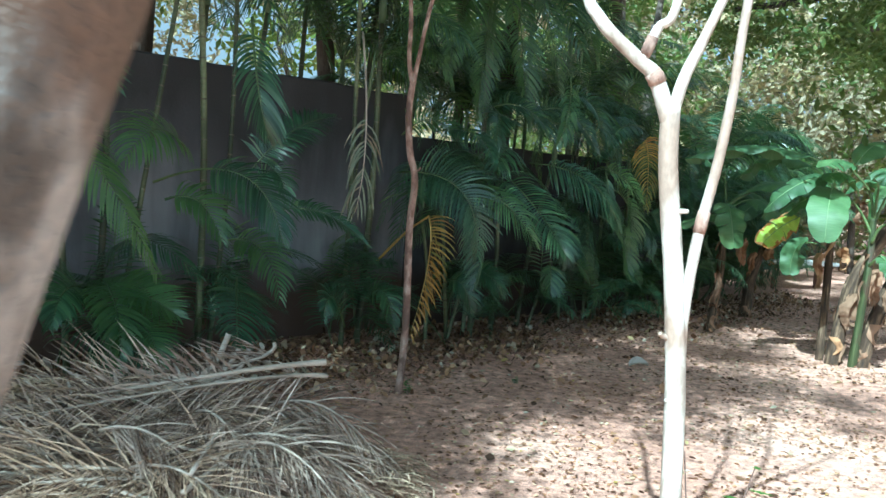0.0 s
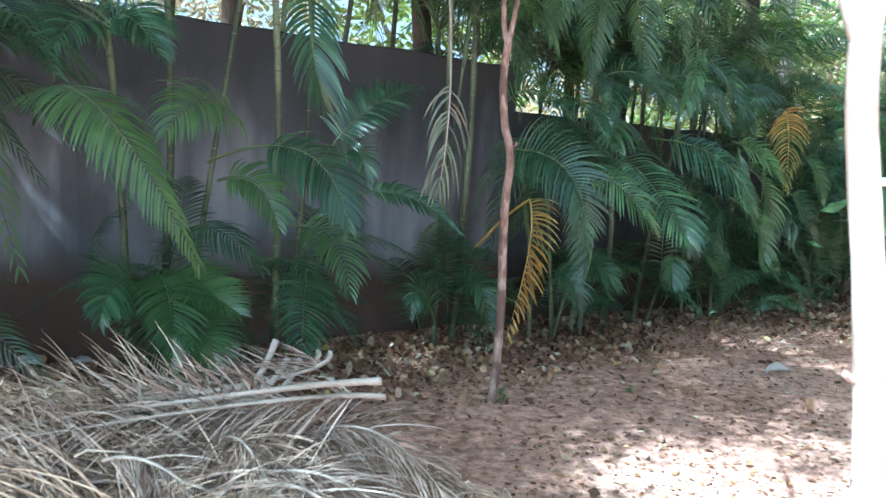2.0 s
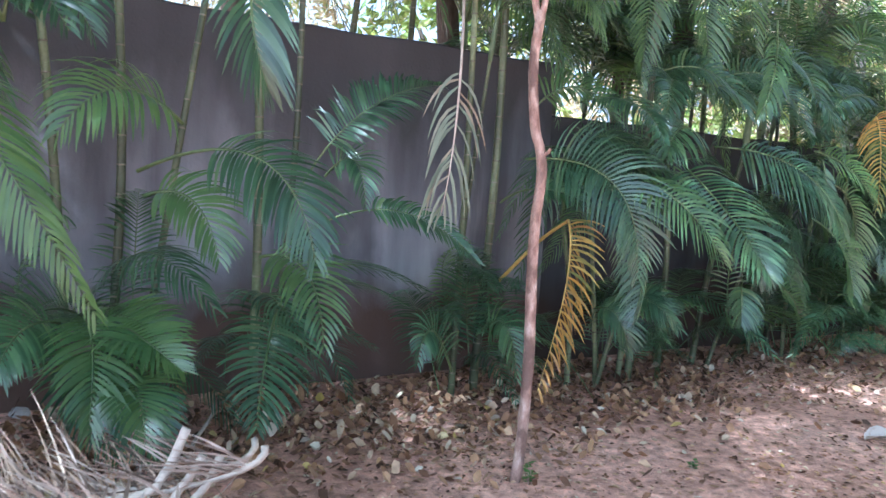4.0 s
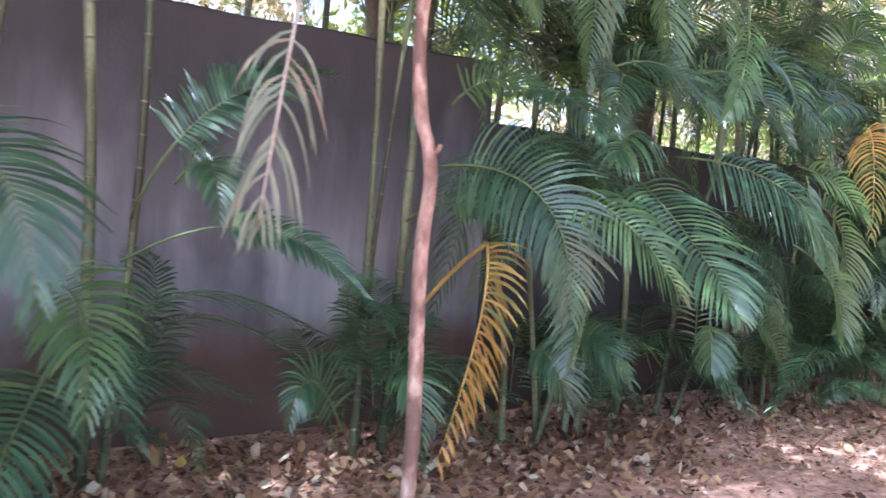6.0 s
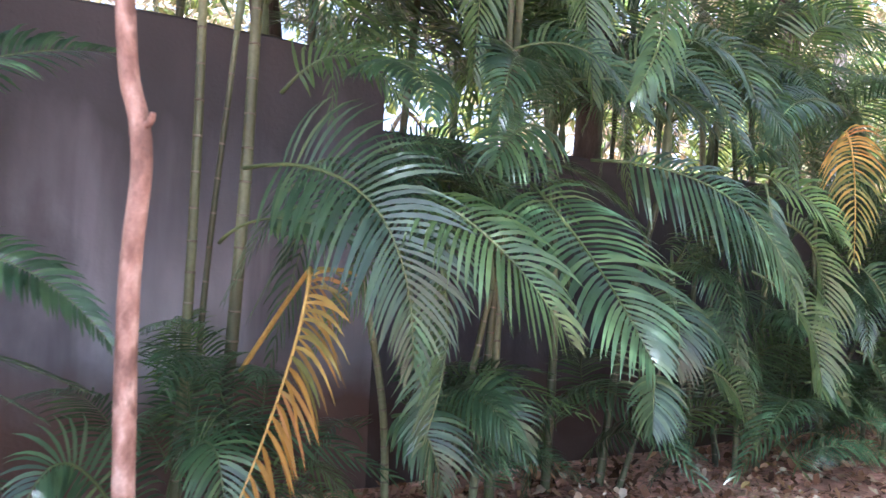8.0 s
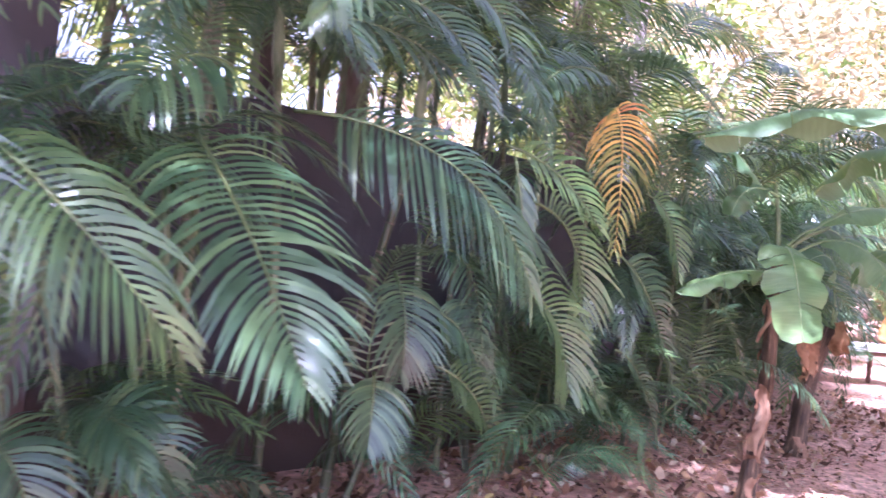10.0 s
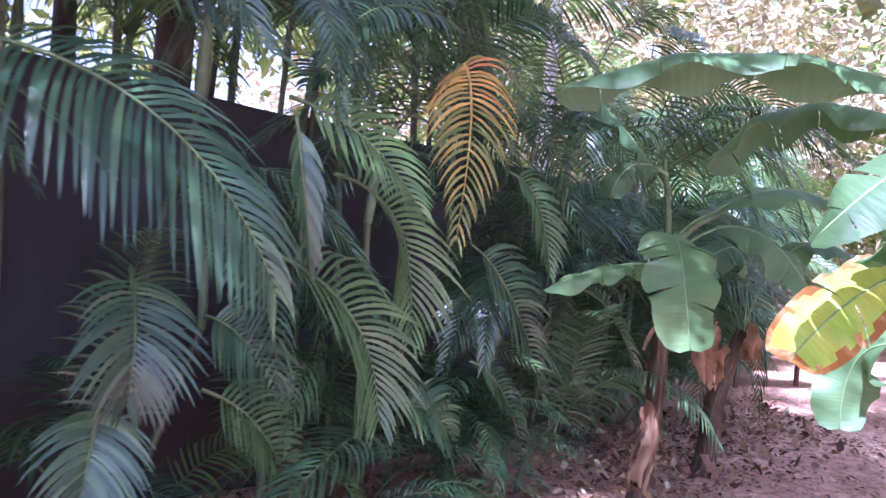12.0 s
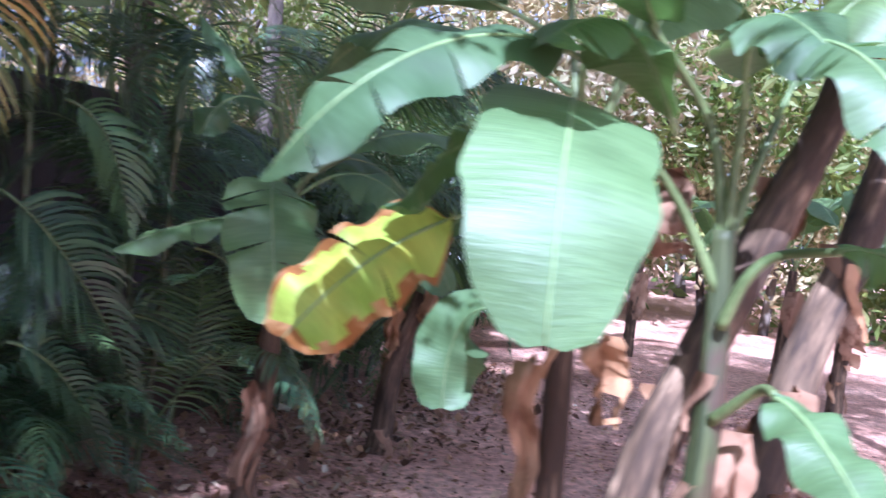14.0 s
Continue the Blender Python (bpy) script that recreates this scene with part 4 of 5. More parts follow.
tree_limbs(random.Random(2), "thin", thin, [
    ([(-0.29, 5.82, -0.1), (-0.262, 5.86, 0.096), (-0.249, 5.88, 0.54), (-0.262, 5.88, 1.024), (-0.262, 5.88, 1.263), (-0.247, 5.88, 1.477), (-0.262, 5.88, 1.6), (-0.296, 5.88, 1.72), (-0.32, 5.88, 2.0), (-0.30, 5.88, 2.25)], 0.029, 0.023),
    ([(-0.305, 5.88, 2.18), (-0.34, 5.88, 2.36), (-0.36, 5.9, 2.8), (-0.5, 5.9, 3.6), (-0.8, 5.8, 4.6)], 0.019, 0.011),
    ([(-0.30, 5.88, 2.2), (-0.27, 5.88, 2.4), (-0.20, 5.9, 2.8), (0.0, 6.0, 3.6), (0.1, 6.2, 4.6)], 0.017, 0.011),
    ([(-0.255, 5.88, 1.575), (-0.225, 5.87, 1.59), (-0.212, 5.86, 1.61)], 0.011, 0.007)], BARK_PINK)
# long limbs added out of view to carry the shading crowns
tree_limbs(random.Random(6), "thin", thin, [
    ([(-0.5, 5.9, 3.6), (-0.9, 4.4, 4.8), (-1.4, 2.2, 6.0)], 0.018, 0.008),
    ([(-0.4, 5.9, 3.2), (-0.3, 4.6, 4.6), (-0.3, 3.3, 6.0)], 0.018, 0.008),
    ([(0.0, 6.0, 3.6), (0.2, 5.5, 4.8), (0.3, 5.0, 6.0)], 0.014, 0.008)], BARK_PINK)
# crowns with y below 5 are added unseen, to block sun on the palms
for c, k in (((-0.9, 5.8, 5.2), 0.55), ((-0.8, 6.8, 5.9), 0.55), ((-1.5, 1.95, 6.1), 0.6), ((-0.95, 2.6, 5.7), 0.75), ((-0.45, 3.1, 6.1), 0.7), ((-0.67, 3.02, 5.3), 0.42), ((-2.05, 2.05, 5.4), 0.32), ((0.7, 3.5, 6.2), 0.3), ((0.1, 4.8, 6.1), 0.42)):
    share("crown", CROWNS[1], thin, Matrix.Translation(c) @ pose(0, 0, 0, 0, 0, k * 200 + c[0] * 90) @ Matrix.Diagonal((k, k, k, 1)))

# the leaning trunk beside the starting place
leaning = thing("leaning_tree", (-0.62, 0.36, 0), "leaning tree trunk with flaking grey-brown bark", "tree")
tree_limbs(random.Random(3), "leaning", leaning, [
    ([(-0.62, 0.36, -0.1), (-0.45, 0.35, 0.6), (-0.255, 0.34, 1.2), (-0.145, 0.34, 1.52), (-0.03, 0.34, 1.9), (-0.1, 0.3, 2.8), (-1.2, 0.5, 4.2)], 0.068, 0.04)], BARK_NEAR)
share("crown", CROWNS[0], leaning, Matrix.Translation((-2.7, 0.9, 5.2)) @ pose(0, 0, 0, 0, 0, 50) @ Matrix.Diagonal((0.6, 0.6, 0.6, 1)))

# unseen canopy added to shade the wall side, and trees beyond the wall
shade_tree(21, (-4.4, 0.6, 0), (-4.2, 0.6, 4.0), [(-4.2, -0.6, 5.4), (-3.5, 1.6, 5.6, 0.95), (-2.9, 0.5, 5.7, 0.7), (-4.6, 2.2, 5.8), (-3.9, -1.3, 6.2, 0.9)], "broad shade tree with dark bark and dense crown, added out of view")
shade_tree(22, (-6.6, 4.0, 0), (-6.0, 4.0, 4.4), [(-5.0, 4.0, 5.8), (-3.2, 3.7, 6.0), (-6.6, 5.6, 6.2)], "shade tree beyond the wall spreading over it, added out of view")
# the overhead crowns of the next two are unseen, placed to block sun
shade_tree(23, (-1.6, 9.4, 0), (-1.6, 8.6, 4.6), [(-2.0, 5.2, 6.0), (-1.0, 7.4, 6.4, 0.8), (-3.0, 7.5, 6.2), (-2.2, 4.2, 6.4, 0.8)], "dark-trunked tree beyond the wall spreading over it")
shade_tree(24, (0.4, 10.6, 0), (0.6, 10.0, 4.8), [(0.8, 7.4, 6.2, 0.6), (2.6, 7.9, 6.4, 0.6), (1.0, 10.0, 6.6, 0.8), (1.3, 6.0, 6.2, 0.8), (2.6, 6.7, 6.3, 0.85), (3.3, 5.6, 6.3, 0.6)], "dark-trunked tree beyond the wall spreading over it")
shade_tree(25, (0.15, 10.2, 0), (0.0, 10.2, 4.0), [(-0.6, 10.4, 5.2)], "slim dark tree beyond the wall", radius=0.09)
shade_tree(26, (3.4, 16.4, 0), (3.6, 16.0, 4.8), [(4.0, 16.4, 6.4)], "dark-trunked tree beyond the wall spreading over it")

shade_tree(27, (7.6, 9.6, 0), (7.2, 9.5, 3.6), [(4.3, 8.9, 3.9), (5.9, 9.8, 4.3), (3.01, 7.57, 3.42, 0.5), (3.77, 7.96, 3.20, 0.5), (2.69, 8.37, 3.42, 0.4)], "broadleaf tree whose low branches hang over the bananas", radius=0.12, data=CROWNS_FULL, scale=0.55)

# unseen helper tree: its crowns keep direct sun off the open ground
shade_tree(28, (9.6, 10.4, 0), (8.6, 10.0, 4.4), [(3.5, 7.4, 6.6, 0.8), (4.9, 8.8, 6.6, 0.8), (5.7, 7.4, 6.8, 0.9), (6.7, 9.8, 6.8, 0.9), (7.4, 7.6, 7.2, 0.9)], "spreading shade tree over the open ground, added out of view", radius=0.16, scale=1.05)

# two trees added only to block skylight over hedge and wall
shade_tree(29, (-3.6, 9.2, 0), (-3.2, 8.6, 4.6), [(-3.1, 2.7, 6.3, 0.6), (-2.4, 6.4, 5.8), (-0.9, 6.0, 6.3), (-0.4, 8.2, 6.0), (-4.2, 5.6, 6.2)], "dense dark tree beyond the wall leaning over it, added for shade", radius=0.15)
shade_tree(30, (2.6, 13.4, 0), (2.2, 12.2, 5.0), [(0.9, 8.0, 5.9), (0.3, 6.3, 6.8)], "dense dark tree beyond the wall leaning over it, added for shade", radius=0.15)

# woodland round about
rng = random.Random(77)
for i in range(13):
    s = i / 12
    x = lerp(-14, 15, s)
    p = wall_place(x, -rng.uniform(4.0, 10.0))
    h = rng.uniform(2.2, 4.5)
    shade_tree(100 + i, p, p + Vector((rng.uniform(-0.4, 0.4), rng.uniform(-0.4, 0.4), h)), [p + Vector((rng.uniform(-1, 1), rng.uniform(-1, 1), h + rng.uniform(-0.2, 1.2))), p + Vector((rng.uniform(-2, 2), rng.uniform(-2, 2), h + rng.uniform(1.0, 3.0)))],
               "sunlit tree in the woodland behind the wall", radius=0.1, data=CROWNS_FULL if rng.random() < 0.55 else CROWNS_DRY)
for i in range(22):
    a = math.radians(lerp(78, -10, i / 21))
    r = rng.uniform(15, 21)
    p = Vector((2.5 + r * math.cos(a), 7 + r * math.sin(a), 0))
    h = rng.uniform(1.2, 4.0)
    shade_tree(200 + i, p, p + Vector((rng.uniform(-0.4, 0.4), rng.uniform(-0.4, 0.4), h)), [p + Vector((rng.uniform(-1, 1), rng.uniform(-1, 1), h)), p + Vector((rng.uniform(-2, 2), rng.uniform(-2, 2), h + rng.uniform(1.5, 3.0)))],
               "leafy tree at the far side of the garden", radius=0.1, data=CROWNS_FULL if rng.random() < 0.6 else CROWNS_DRY, scale=1.1)
for i in range(11):
    a = math.radians(lerp(95, -5, i / 10))
    r = rng.uniform(26, 33)
    p = Vector((2.5 + r * math.cos(a), 7 + r * math.sin(a), 0))
    h = rng.uniform(3.0, 5.0)
    shade_tree(300 + i, p, p + Vector((0, 0, h)), [p + Vector((rng.uniform(-1, 1), rng.uniform(-1, 1), h)), p + Vector((rng.uniform(-3, 3), rng.uniform(-3, 3), h + 5.0)), p + Vector((rng.uniform(-3, 3), rng.uniform(-3, 3), h + 9.0))],
               "tall sunlit tree in the woodland", radius=0.2, data=CROWNS_DRY if rng.random() < 0.6 else CROWNS_FULL, scale=2.2)
# ---- bananas ----
def blade(rng, a, m, b, width, normal=(0, 0, 1), sag=0.35, tears=4, material=BANANA, edge=None, wave=0.02, petiole=0.1, stub=0.16, blunt=0.5):
    """A banana leaf along a, m, b: the two half blades hang from the midrib by sag; torn along the side veins in places."""
    a, m, b = Vector(a), Vector(m), Vector(b)
    ctrl = m * 2 - (a + b) * 0.5
    verts, faces, slots, uvs = [], [], [], []
    n, cols = 30, 6
    hint = Vector(normal).normalized()
    torn = {(sgn, rng.randrange(5, n - 2)) for sgn in (-1, 1) for _ in range(tears)}
    for sgn in (-1, 1):
        rows = []
        depth = {}
        for i in range(n + 1):
            s = i / n
            t = petiole + (1 - petiole) * s
            p = a * (1 - t) ** 2 + ctrl * 2 * t * (1 - t) + b * t * t
            tan = ((ctrl - a) * (1 - t) + (b - ctrl) * t).normalized()
            nor = (hint - tan * hint.dot(tan))
            nor = nor.normalized() if nor.length > 0.05 else tan.orthogonal().normalized()
            side = tan.cross(nor).normalized() * sgn
            w = width * 0.5 * min(1.0, (s / stub) ** 0.6) * (1 - max(0.0, (s - 0.55) / 0.45) ** 2.4 * blunt) * (1 if s < 0.985 else 0.55)
            w *= 1 + 0.04 * math.sin(s * 23 + sgn) + rng.uniform(-0.015, 0.015)
            for sub in (0, 1):
                if sub and (sgn, i) not in torn:
                    continue
                row = []
                shift = 0.006 * rng.uniform(0.4, 1.2) if sub else 0.0
                for k in range(cols + 1):
                    u = k / cols
                    th = max(0.05, sag * 1.7)
                    drop = w * (1 - math.cos(th * u)) / th + wave * math.sin(s * 19 + sgn * 2 + u) * u
                    q = p + side * (w * math.sin(th * u) / th) + tan * (w * u * 0.22 + shift * u) - nor * drop + Vector((0, 0, -0.01 * sub * u))
                    row.append(len(verts))
                    verts.append(q)
                    uvs.append((s + u * 0.04, u * sgn))
                rows.append((row, bool(sub)))
        for i in range(len(rows) - 1):
            r0, r1 = rows[i][0], rows[i + 1][0]
            if rows[i + 1][1]:
                continue
            for k in range(cols):
                f = (r0[k], r0[k + 1], r1[k + 1], r1[k])
                faces.append(f if sgn < 0 else f[::-1])
                slots.append(1 if edge and (k == cols - 1 or (k == cols - 2 and noise.noise(Vector((i * 0.35, sgn * 3, 7))) > 0.05) or i > len(rows) - 4) else 0)
    rib_v, rib_f = [], []
    st = 20
    path = []
    for i in range(st + 1):
        t = i / st
        p = a * (1 - t) ** 2 + ctrl * 2 * t * (1 - t) + b * t * t
        path.append(p)
    tube(rib_v, rib_f, path, [lerp(0.009, 0.002, (i / st) ** 0.6) for i in range(st + 1)], 7)
    return verts, faces, slots, rib_v, rib_f, uvs


def banana_leaf(plant, seed, a, m, b, width, label="", material=BANANA, edge=None, **kw):
    v, f, s, rv, rf, uv = blade(random.Random(seed), a, m, b, width, material=material, edge=edge, **kw)
    leaf = mesh_ob("leaf", v, f, [material, edge] if edge else material, plant, label, slots=s if edge else None, uvs=uv)
    mesh_ob("midrib", rv, rf, BANANA_RIB, leaf, "pale green midrib")
    return leaf


def petiole(plant, pts, r0=0.016, r1=0.010):
    verts, faces = [], []
    path = smooth_path(pts, 6)
    tube(verts, faces, path, [lerp(r0, r1, i / (len(path) - 1)) for i in range(len(path))], 8)
    return mesh_ob("leaf_stalk", verts, faces, BANANA_STALK, plant)


def pseudostem(plant, seed, pts, r0, r1, material, flakes=5, label=""):
    """A stem of wrapped sheaths: overlapping ridged layers of fibre, and dry flaps standing off."""
    rng = random.Random(seed)
    path = smooth_path(pts, 10)
    n = len(path)
    verts, faces, uvs = [], [], []
    sides = 30
    ph = [rng.uniform(0, 6.28) for _ in range(3)]
    run = 0.0
    for i, p in enumerate(path):
        tan = (path[min(i + 1, n - 1)] - path[max(i - 1, 0)]).normalized()
        ref = (Vector((1, 0, 0)) - tan * tan.x).normalized()
        bi = tan.cross(ref)
        u = i / (n - 1)
        if i:
            run += (p - path[i - 1]).length
        for k in range(sides):
            a = 2 * math.pi * k / sides
            layer = ((a * 4 / 6.2832 + ph[0] + run * 1.3) % 1)
            r = lerp(r0, r1, u) * (1 + 0.16 * (layer - 0.5) + 0.07 * noise.noise(Vector((math.cos(a) * 5, math.sin(a) * 5, run * 2 + seed))) + 0.06 * noise.noise(Vector((math.cos(a) * 1.5, math.sin(a) * 1.5, run * 7 + seed))))
            verts.append(p + (ref * math.cos(a) + bi * math.sin(a)) * r)
            uvs.append((1.0 - abs(k / sides * 2 - 1), run * 0.35 + seed))
    for i in range(n - 1):
        for k in range(sides):
            a, b = i * sides + k, i * sides + (k + 1) % sides
            faces.append((a, b, b + sides, a + sides))
    faces.append(tuple((n - 1) * sides + k for k in range(sides)))
    stem = mesh_ob("pseudostem", verts, faces, material, plant, label, uvs=uvs)
    for j in range(flakes):
        i = rng.randrange(2, n - 4)
        a = rng.uniform(0, 6.28)
        r = lerp(r0, r1, i / (n - 1))
        base = path[i]
        out = Vector((math.cos(a), math.sin(a), 0))
        side = Vector((-math.sin(a), math.cos(a), 0))
        w, ln = r * rng.uniform(0.6, 1.0), rng.uniform(0.12, 0.26)
        fv, ff = [], []
        for q in range(7):
            u = q / 6
            curl = r * 0.96 + 0.10 * ln * math.sin(u * 2.6) + u * u * ln * 0.14
            for c in (-1, -0.4, 0.4, 1):
                fv.append(base + out * (curl - abs(c) * w * 0.35 + rng.uniform(-0.006, 0.006)) + side * (c * w * (1 - 0.75 * u) + 0.03 * math.sin(u * 5 + j)) + Vector((0, 0, -ln * u + 0.08)))
        for q in range(6):
            for c in range(3):
                o = q * 4 + c
                ff.append((o, o + 1, o + 5, o + 4))
        mesh_ob("dry_sheath", fv, ff, BANANA_DEAD, stem, "dry brown peeling sheath")
    return stem


def hanging_dead_leaf(plant, seed, top, bottom, width):
    """A dead leaf folded down along the stem: a crumpled, torn brown sheet."""
    rng = random.Random(seed)
    top, bottom = Vector(top), Vector(bottom)
    verts, faces = [], []
    n, cols = 14, 6
    for i in range(n + 1):
        s = i / n
        c = lerp(top, bottom, s) + Vector((0.02 * math.sin(s * 7 + seed), 0.02 * math.cos(s * 5 + seed), 0))
        w = width * (0.35 + 0.65 * math.sin(math.pi * min(1, 0.15 + s * 0.75))) * (1 + rng.uniform(-0.2, 0.12))
        for k in range(cols + 1):
            u = k / cols - 0.5
            cr = 0.045 * math.sin(u * 9 + s * 4 + seed) + 0.03 * noise.noise(Vector((u * 6, s * 6, seed)))
            verts.append(c + Vector((u * w, -cr + abs(u) * 0.05, rng.uniform(-0.012, 0.012) - 0.06 * abs(u))))
    for i in range(n):
        for k in range(cols):
            if i > 9 and rng.random() < 0.22:
                continue
            o = i * (cols + 1) + k
            faces.append((o, o + 1, o + cols + 2, o + cols + 1))
    return mesh_ob("dead_leaf", verts, faces, BANANA_DEAD, plant, "crumpled brown dead leaf hanging down")


# small banana near the palms
ban1 = thing("banana_plant", (3.15, 9.68, 0), "young banana plant with brown stem and drooping leaves", "banana plant")
pseudostem(ban1, 1, [(3.13, 9.66, -0.05), (3.14, 9.64, 0.21), (3.2, 9.69, 0.72), (3.21, 9.73, 1.16), (3.21, 9.73, 1.45)], 0.055, 0.03, BANANA_BROWN, 7)
petiole(ban1, [(3.21, 9.73, 1.4), (3.19, 9.73, 1.65), (3.15, 9.73, 1.88)], 0.022, 0.012)
petiole(ban1, [(3.22, 9.73, 1.4), (3.3, 9.7, 1.55), (3.45, 9.65, 1.65)], 0.018, 0.012)
banana_leaf(ban1, 1, (3.2, 9.7, 1.4), (3.13, 9.36, 1.47), (3.17, 9.2, 1.02), 0.34, normal=(0, -0.6, 0.6), petiole=0.3, tears=3, sag=0.25)
banana_leaf(ban1, 2, (3.2, 9.72, 1.35), (2.93, 9.65, 1.34), (2.6, 9.58, 1.2), 0.17, normal=(0, -0.4, 1), petiole=0.15, sag=0.7)
banana_leaf(ban1, 3, (3.15, 9.73, 1.75), (3.02, 9.8, 1.95), (2.84, 9.86, 2.15), 0.15, normal=(0.8, -0.4, 0.6), petiole=0.1, sag=0.6)
banana_leaf(ban1, 4, (3.17, 9.72, 1.8), (2.98, 9.65, 1.82), (2.87, 9.6, 1.66), 0.17, normal=(0.1, -0.5, 0.8), petiole=0.15, sag=0.5)
banana_leaf(ban1, 5, (3.25, 9.7, 1.5), (3.7, 9.75, 1.78), (4.2, 9.9, 1.7), 0.26, normal=(0, -0.3, 1), petiole=0.2)
banana_leaf(ban1, 6, (3.25, 9.68, 1.45), (3.55, 9.5, 1.55), (3.85, 9.4, 1.15), 0.3, normal=(0.2, -0.5, 0.8), petiole=0.2, tears=5)
banana_leaf(ban1, 7, (3.25, 9.75, 1.5), (3.6, 9.95, 1.65), (3.95, 10.1, 1.35), 0.26, normal=(0, -0.5, 0.8), petiole=0.2, tears=5)
hanging_dead_leaf(ban1, 2, (3.45, 9.72, 1.12), (3.45, 9.70, 0.8), 0.1)
hanging_dead_leaf(ban1, 5, (3.17, 9.6, 0.72), (3.14, 9.58, 0.32), 0.12)

# cut stump with a dry leaf
ban2 = thing("banana_stump", (4.06, 11.2, 0), "dry brown banana stem leaning, hung with dead leaves", "banana plant")
pseudostem(ban2, 3, [(4.05, 11.2, -0.05), (4.08, 11.2, 0.1), (4.14, 11.24, 0.54), (4.27, 11.23, 0.98)], 0.09, 0.045, BANANA_BROWN, 6)
hanging_dead_leaf(ban2, 7, (4.28, 11.12, 1.05), (4.32, 11.08, 0.75), 0.12)
hanging_dead_leaf(ban2, 9, (4.1, 11.12, 0.9), (4.05, 11.1, 0.6), 0.1)
banana_leaf(ban2, 8, (4.26, 11.23, 0.95), (4.5, 11.1, 1.55), (4.9, 11.0, 1.5), 0.3, normal=(0, -0.4, 1), petiole=0.25)
banana_leaf(ban2, 9, (4.27, 11.23, 0.95), (4.1, 11.0, 1.5), (3.75, 10.9, 1.3), 0.3, normal=(0, -0.5, 0.8), petiole=0.25)

# banana clump in the sun
ban3 = thing("banana_plant", (3.84, 8.34, 0), "banana plant with broad sunlit leaves, one edge scorched", "banana plant", "sunlit banana clump")
pseudostem(ban3, 5, [(3.83, 8.33, -0.05), (3.84, 8.34, 0.3), (3.85, 8.37, 0.97), (3.84, 8.36, 1.35)], 0.040, 0.034, BANANA_BROWN, 1)
petiole(ban3, [(3.84, 8.36, 1.3), (3.82, 8.34, 1.6), (3.75, 8.2, 1.85)], 0.018, 0.011)
petiole(ban3, [(3.85, 8.36, 1.3), (3.88, 8.34, 1.65), (3.95, 8.3, 2.0)], 0.017, 0.010)
petiole(ban3, [(3.85, 8.36, 1.3), (3.84, 8.4, 1.7), (3.83, 8.5, 2.1)], 0.017, 0.010)
banana_leaf(ban3, 11, (3.82, 8.36, 1.72), (3.54, 7.80, 1.62), (3.44, 7.60, 1.21), 0.36, normal=(-0.2, -0.75, 0.6), petiole=0.14, tears=0, sag=0.12, blunt=0.65, wave=0.008)
banana_leaf(ban3, 12, (3.78, 8.2, 1.82), (3.3, 7.86, 1.75), (2.98, 7.9, 1.46), 0.22, normal=(0.1, -0.5, 0.9), petiole=0.15, tears=3, sag=0.3)
banana_leaf(ban3, 13, (3.80, 8.33, 1.5), (3.38, 8.22, 1.38), (3.07, 8.14, 1.12), 0.25, "yellow-green leaf with scorched brown edges", BANANA_YELLOWING, BANANA_EDGE, normal=(0.0, -0.7, 0.6), petiole=0.4, tears=1, sag=0.3, wave=0.04)
banana_leaf(ban3, 14, (3.8, 8.3, 1.6), (3.48, 8.1, 1.61), (3.32, 8.24, 1.42), 0.17, normal=(0.1, -0.5, 0.8), petiole=0.2, sag=0.3)
banana_leaf(ban3, 15, (3.83, 8.5, 1.95), (3.1, 8.6, 2.12), (2.42, 8.72, 1.94), 0.3, normal=(0.0, 0.1, 1), petiole=0.12, tears=5, sag=0.75, wave=0.03)
banana_leaf(ban3, 16, (3.84, 8.45, 1.8), (3.5, 9.0, 2.05), (3.2, 9.3, 1.80), 0.3, normal=(0.1, 0.1, 1), petiole=0.15, tears=5, sag=0.75, wave=0.03)
banana_leaf(ban3, 17, (3.86, 8.4, 1.1), (3.77, 8.9, 1.12), (3.73, 9.0, 0.78), 0.26, normal=(-0.2, -0.7, 0.5), petiole=0.35, tears=0, sag=0.2)
banana_leaf(ban3, 18, (3.9, 8.35, 1.7), (4.3, 8.6, 2.2), (4.7, 8.8, 2.1), 0.3, normal=(0, -0.4, 1), petiole=0.2, tears=5)
hanging_dead_leaf(ban3, 3, (3.70, 8.24, 1.1), (3.69, 8.18, 0.74), 0.08)
hanging_dead_leaf(ban3, 4, (3.95, 8.28, 1.16), (3.97, 8.26, 0.93), 0.14)

ban4 = thing("banana_plant", (4.08, 8.08, 0), "green-stemmed banana plant with sunlit leaves", "banana plant", "sunlit banana clump")
pseudostem(ban4, 6, [(4.04, 8.08, -0.05), (4.05, 8.04, 0.4), (4.06, 8.0, 0.85), (4.08, 8.02, 1.19), (4.08, 8.03, 1.45)], 0.041, 0.028, BANANA_STEM, 5)
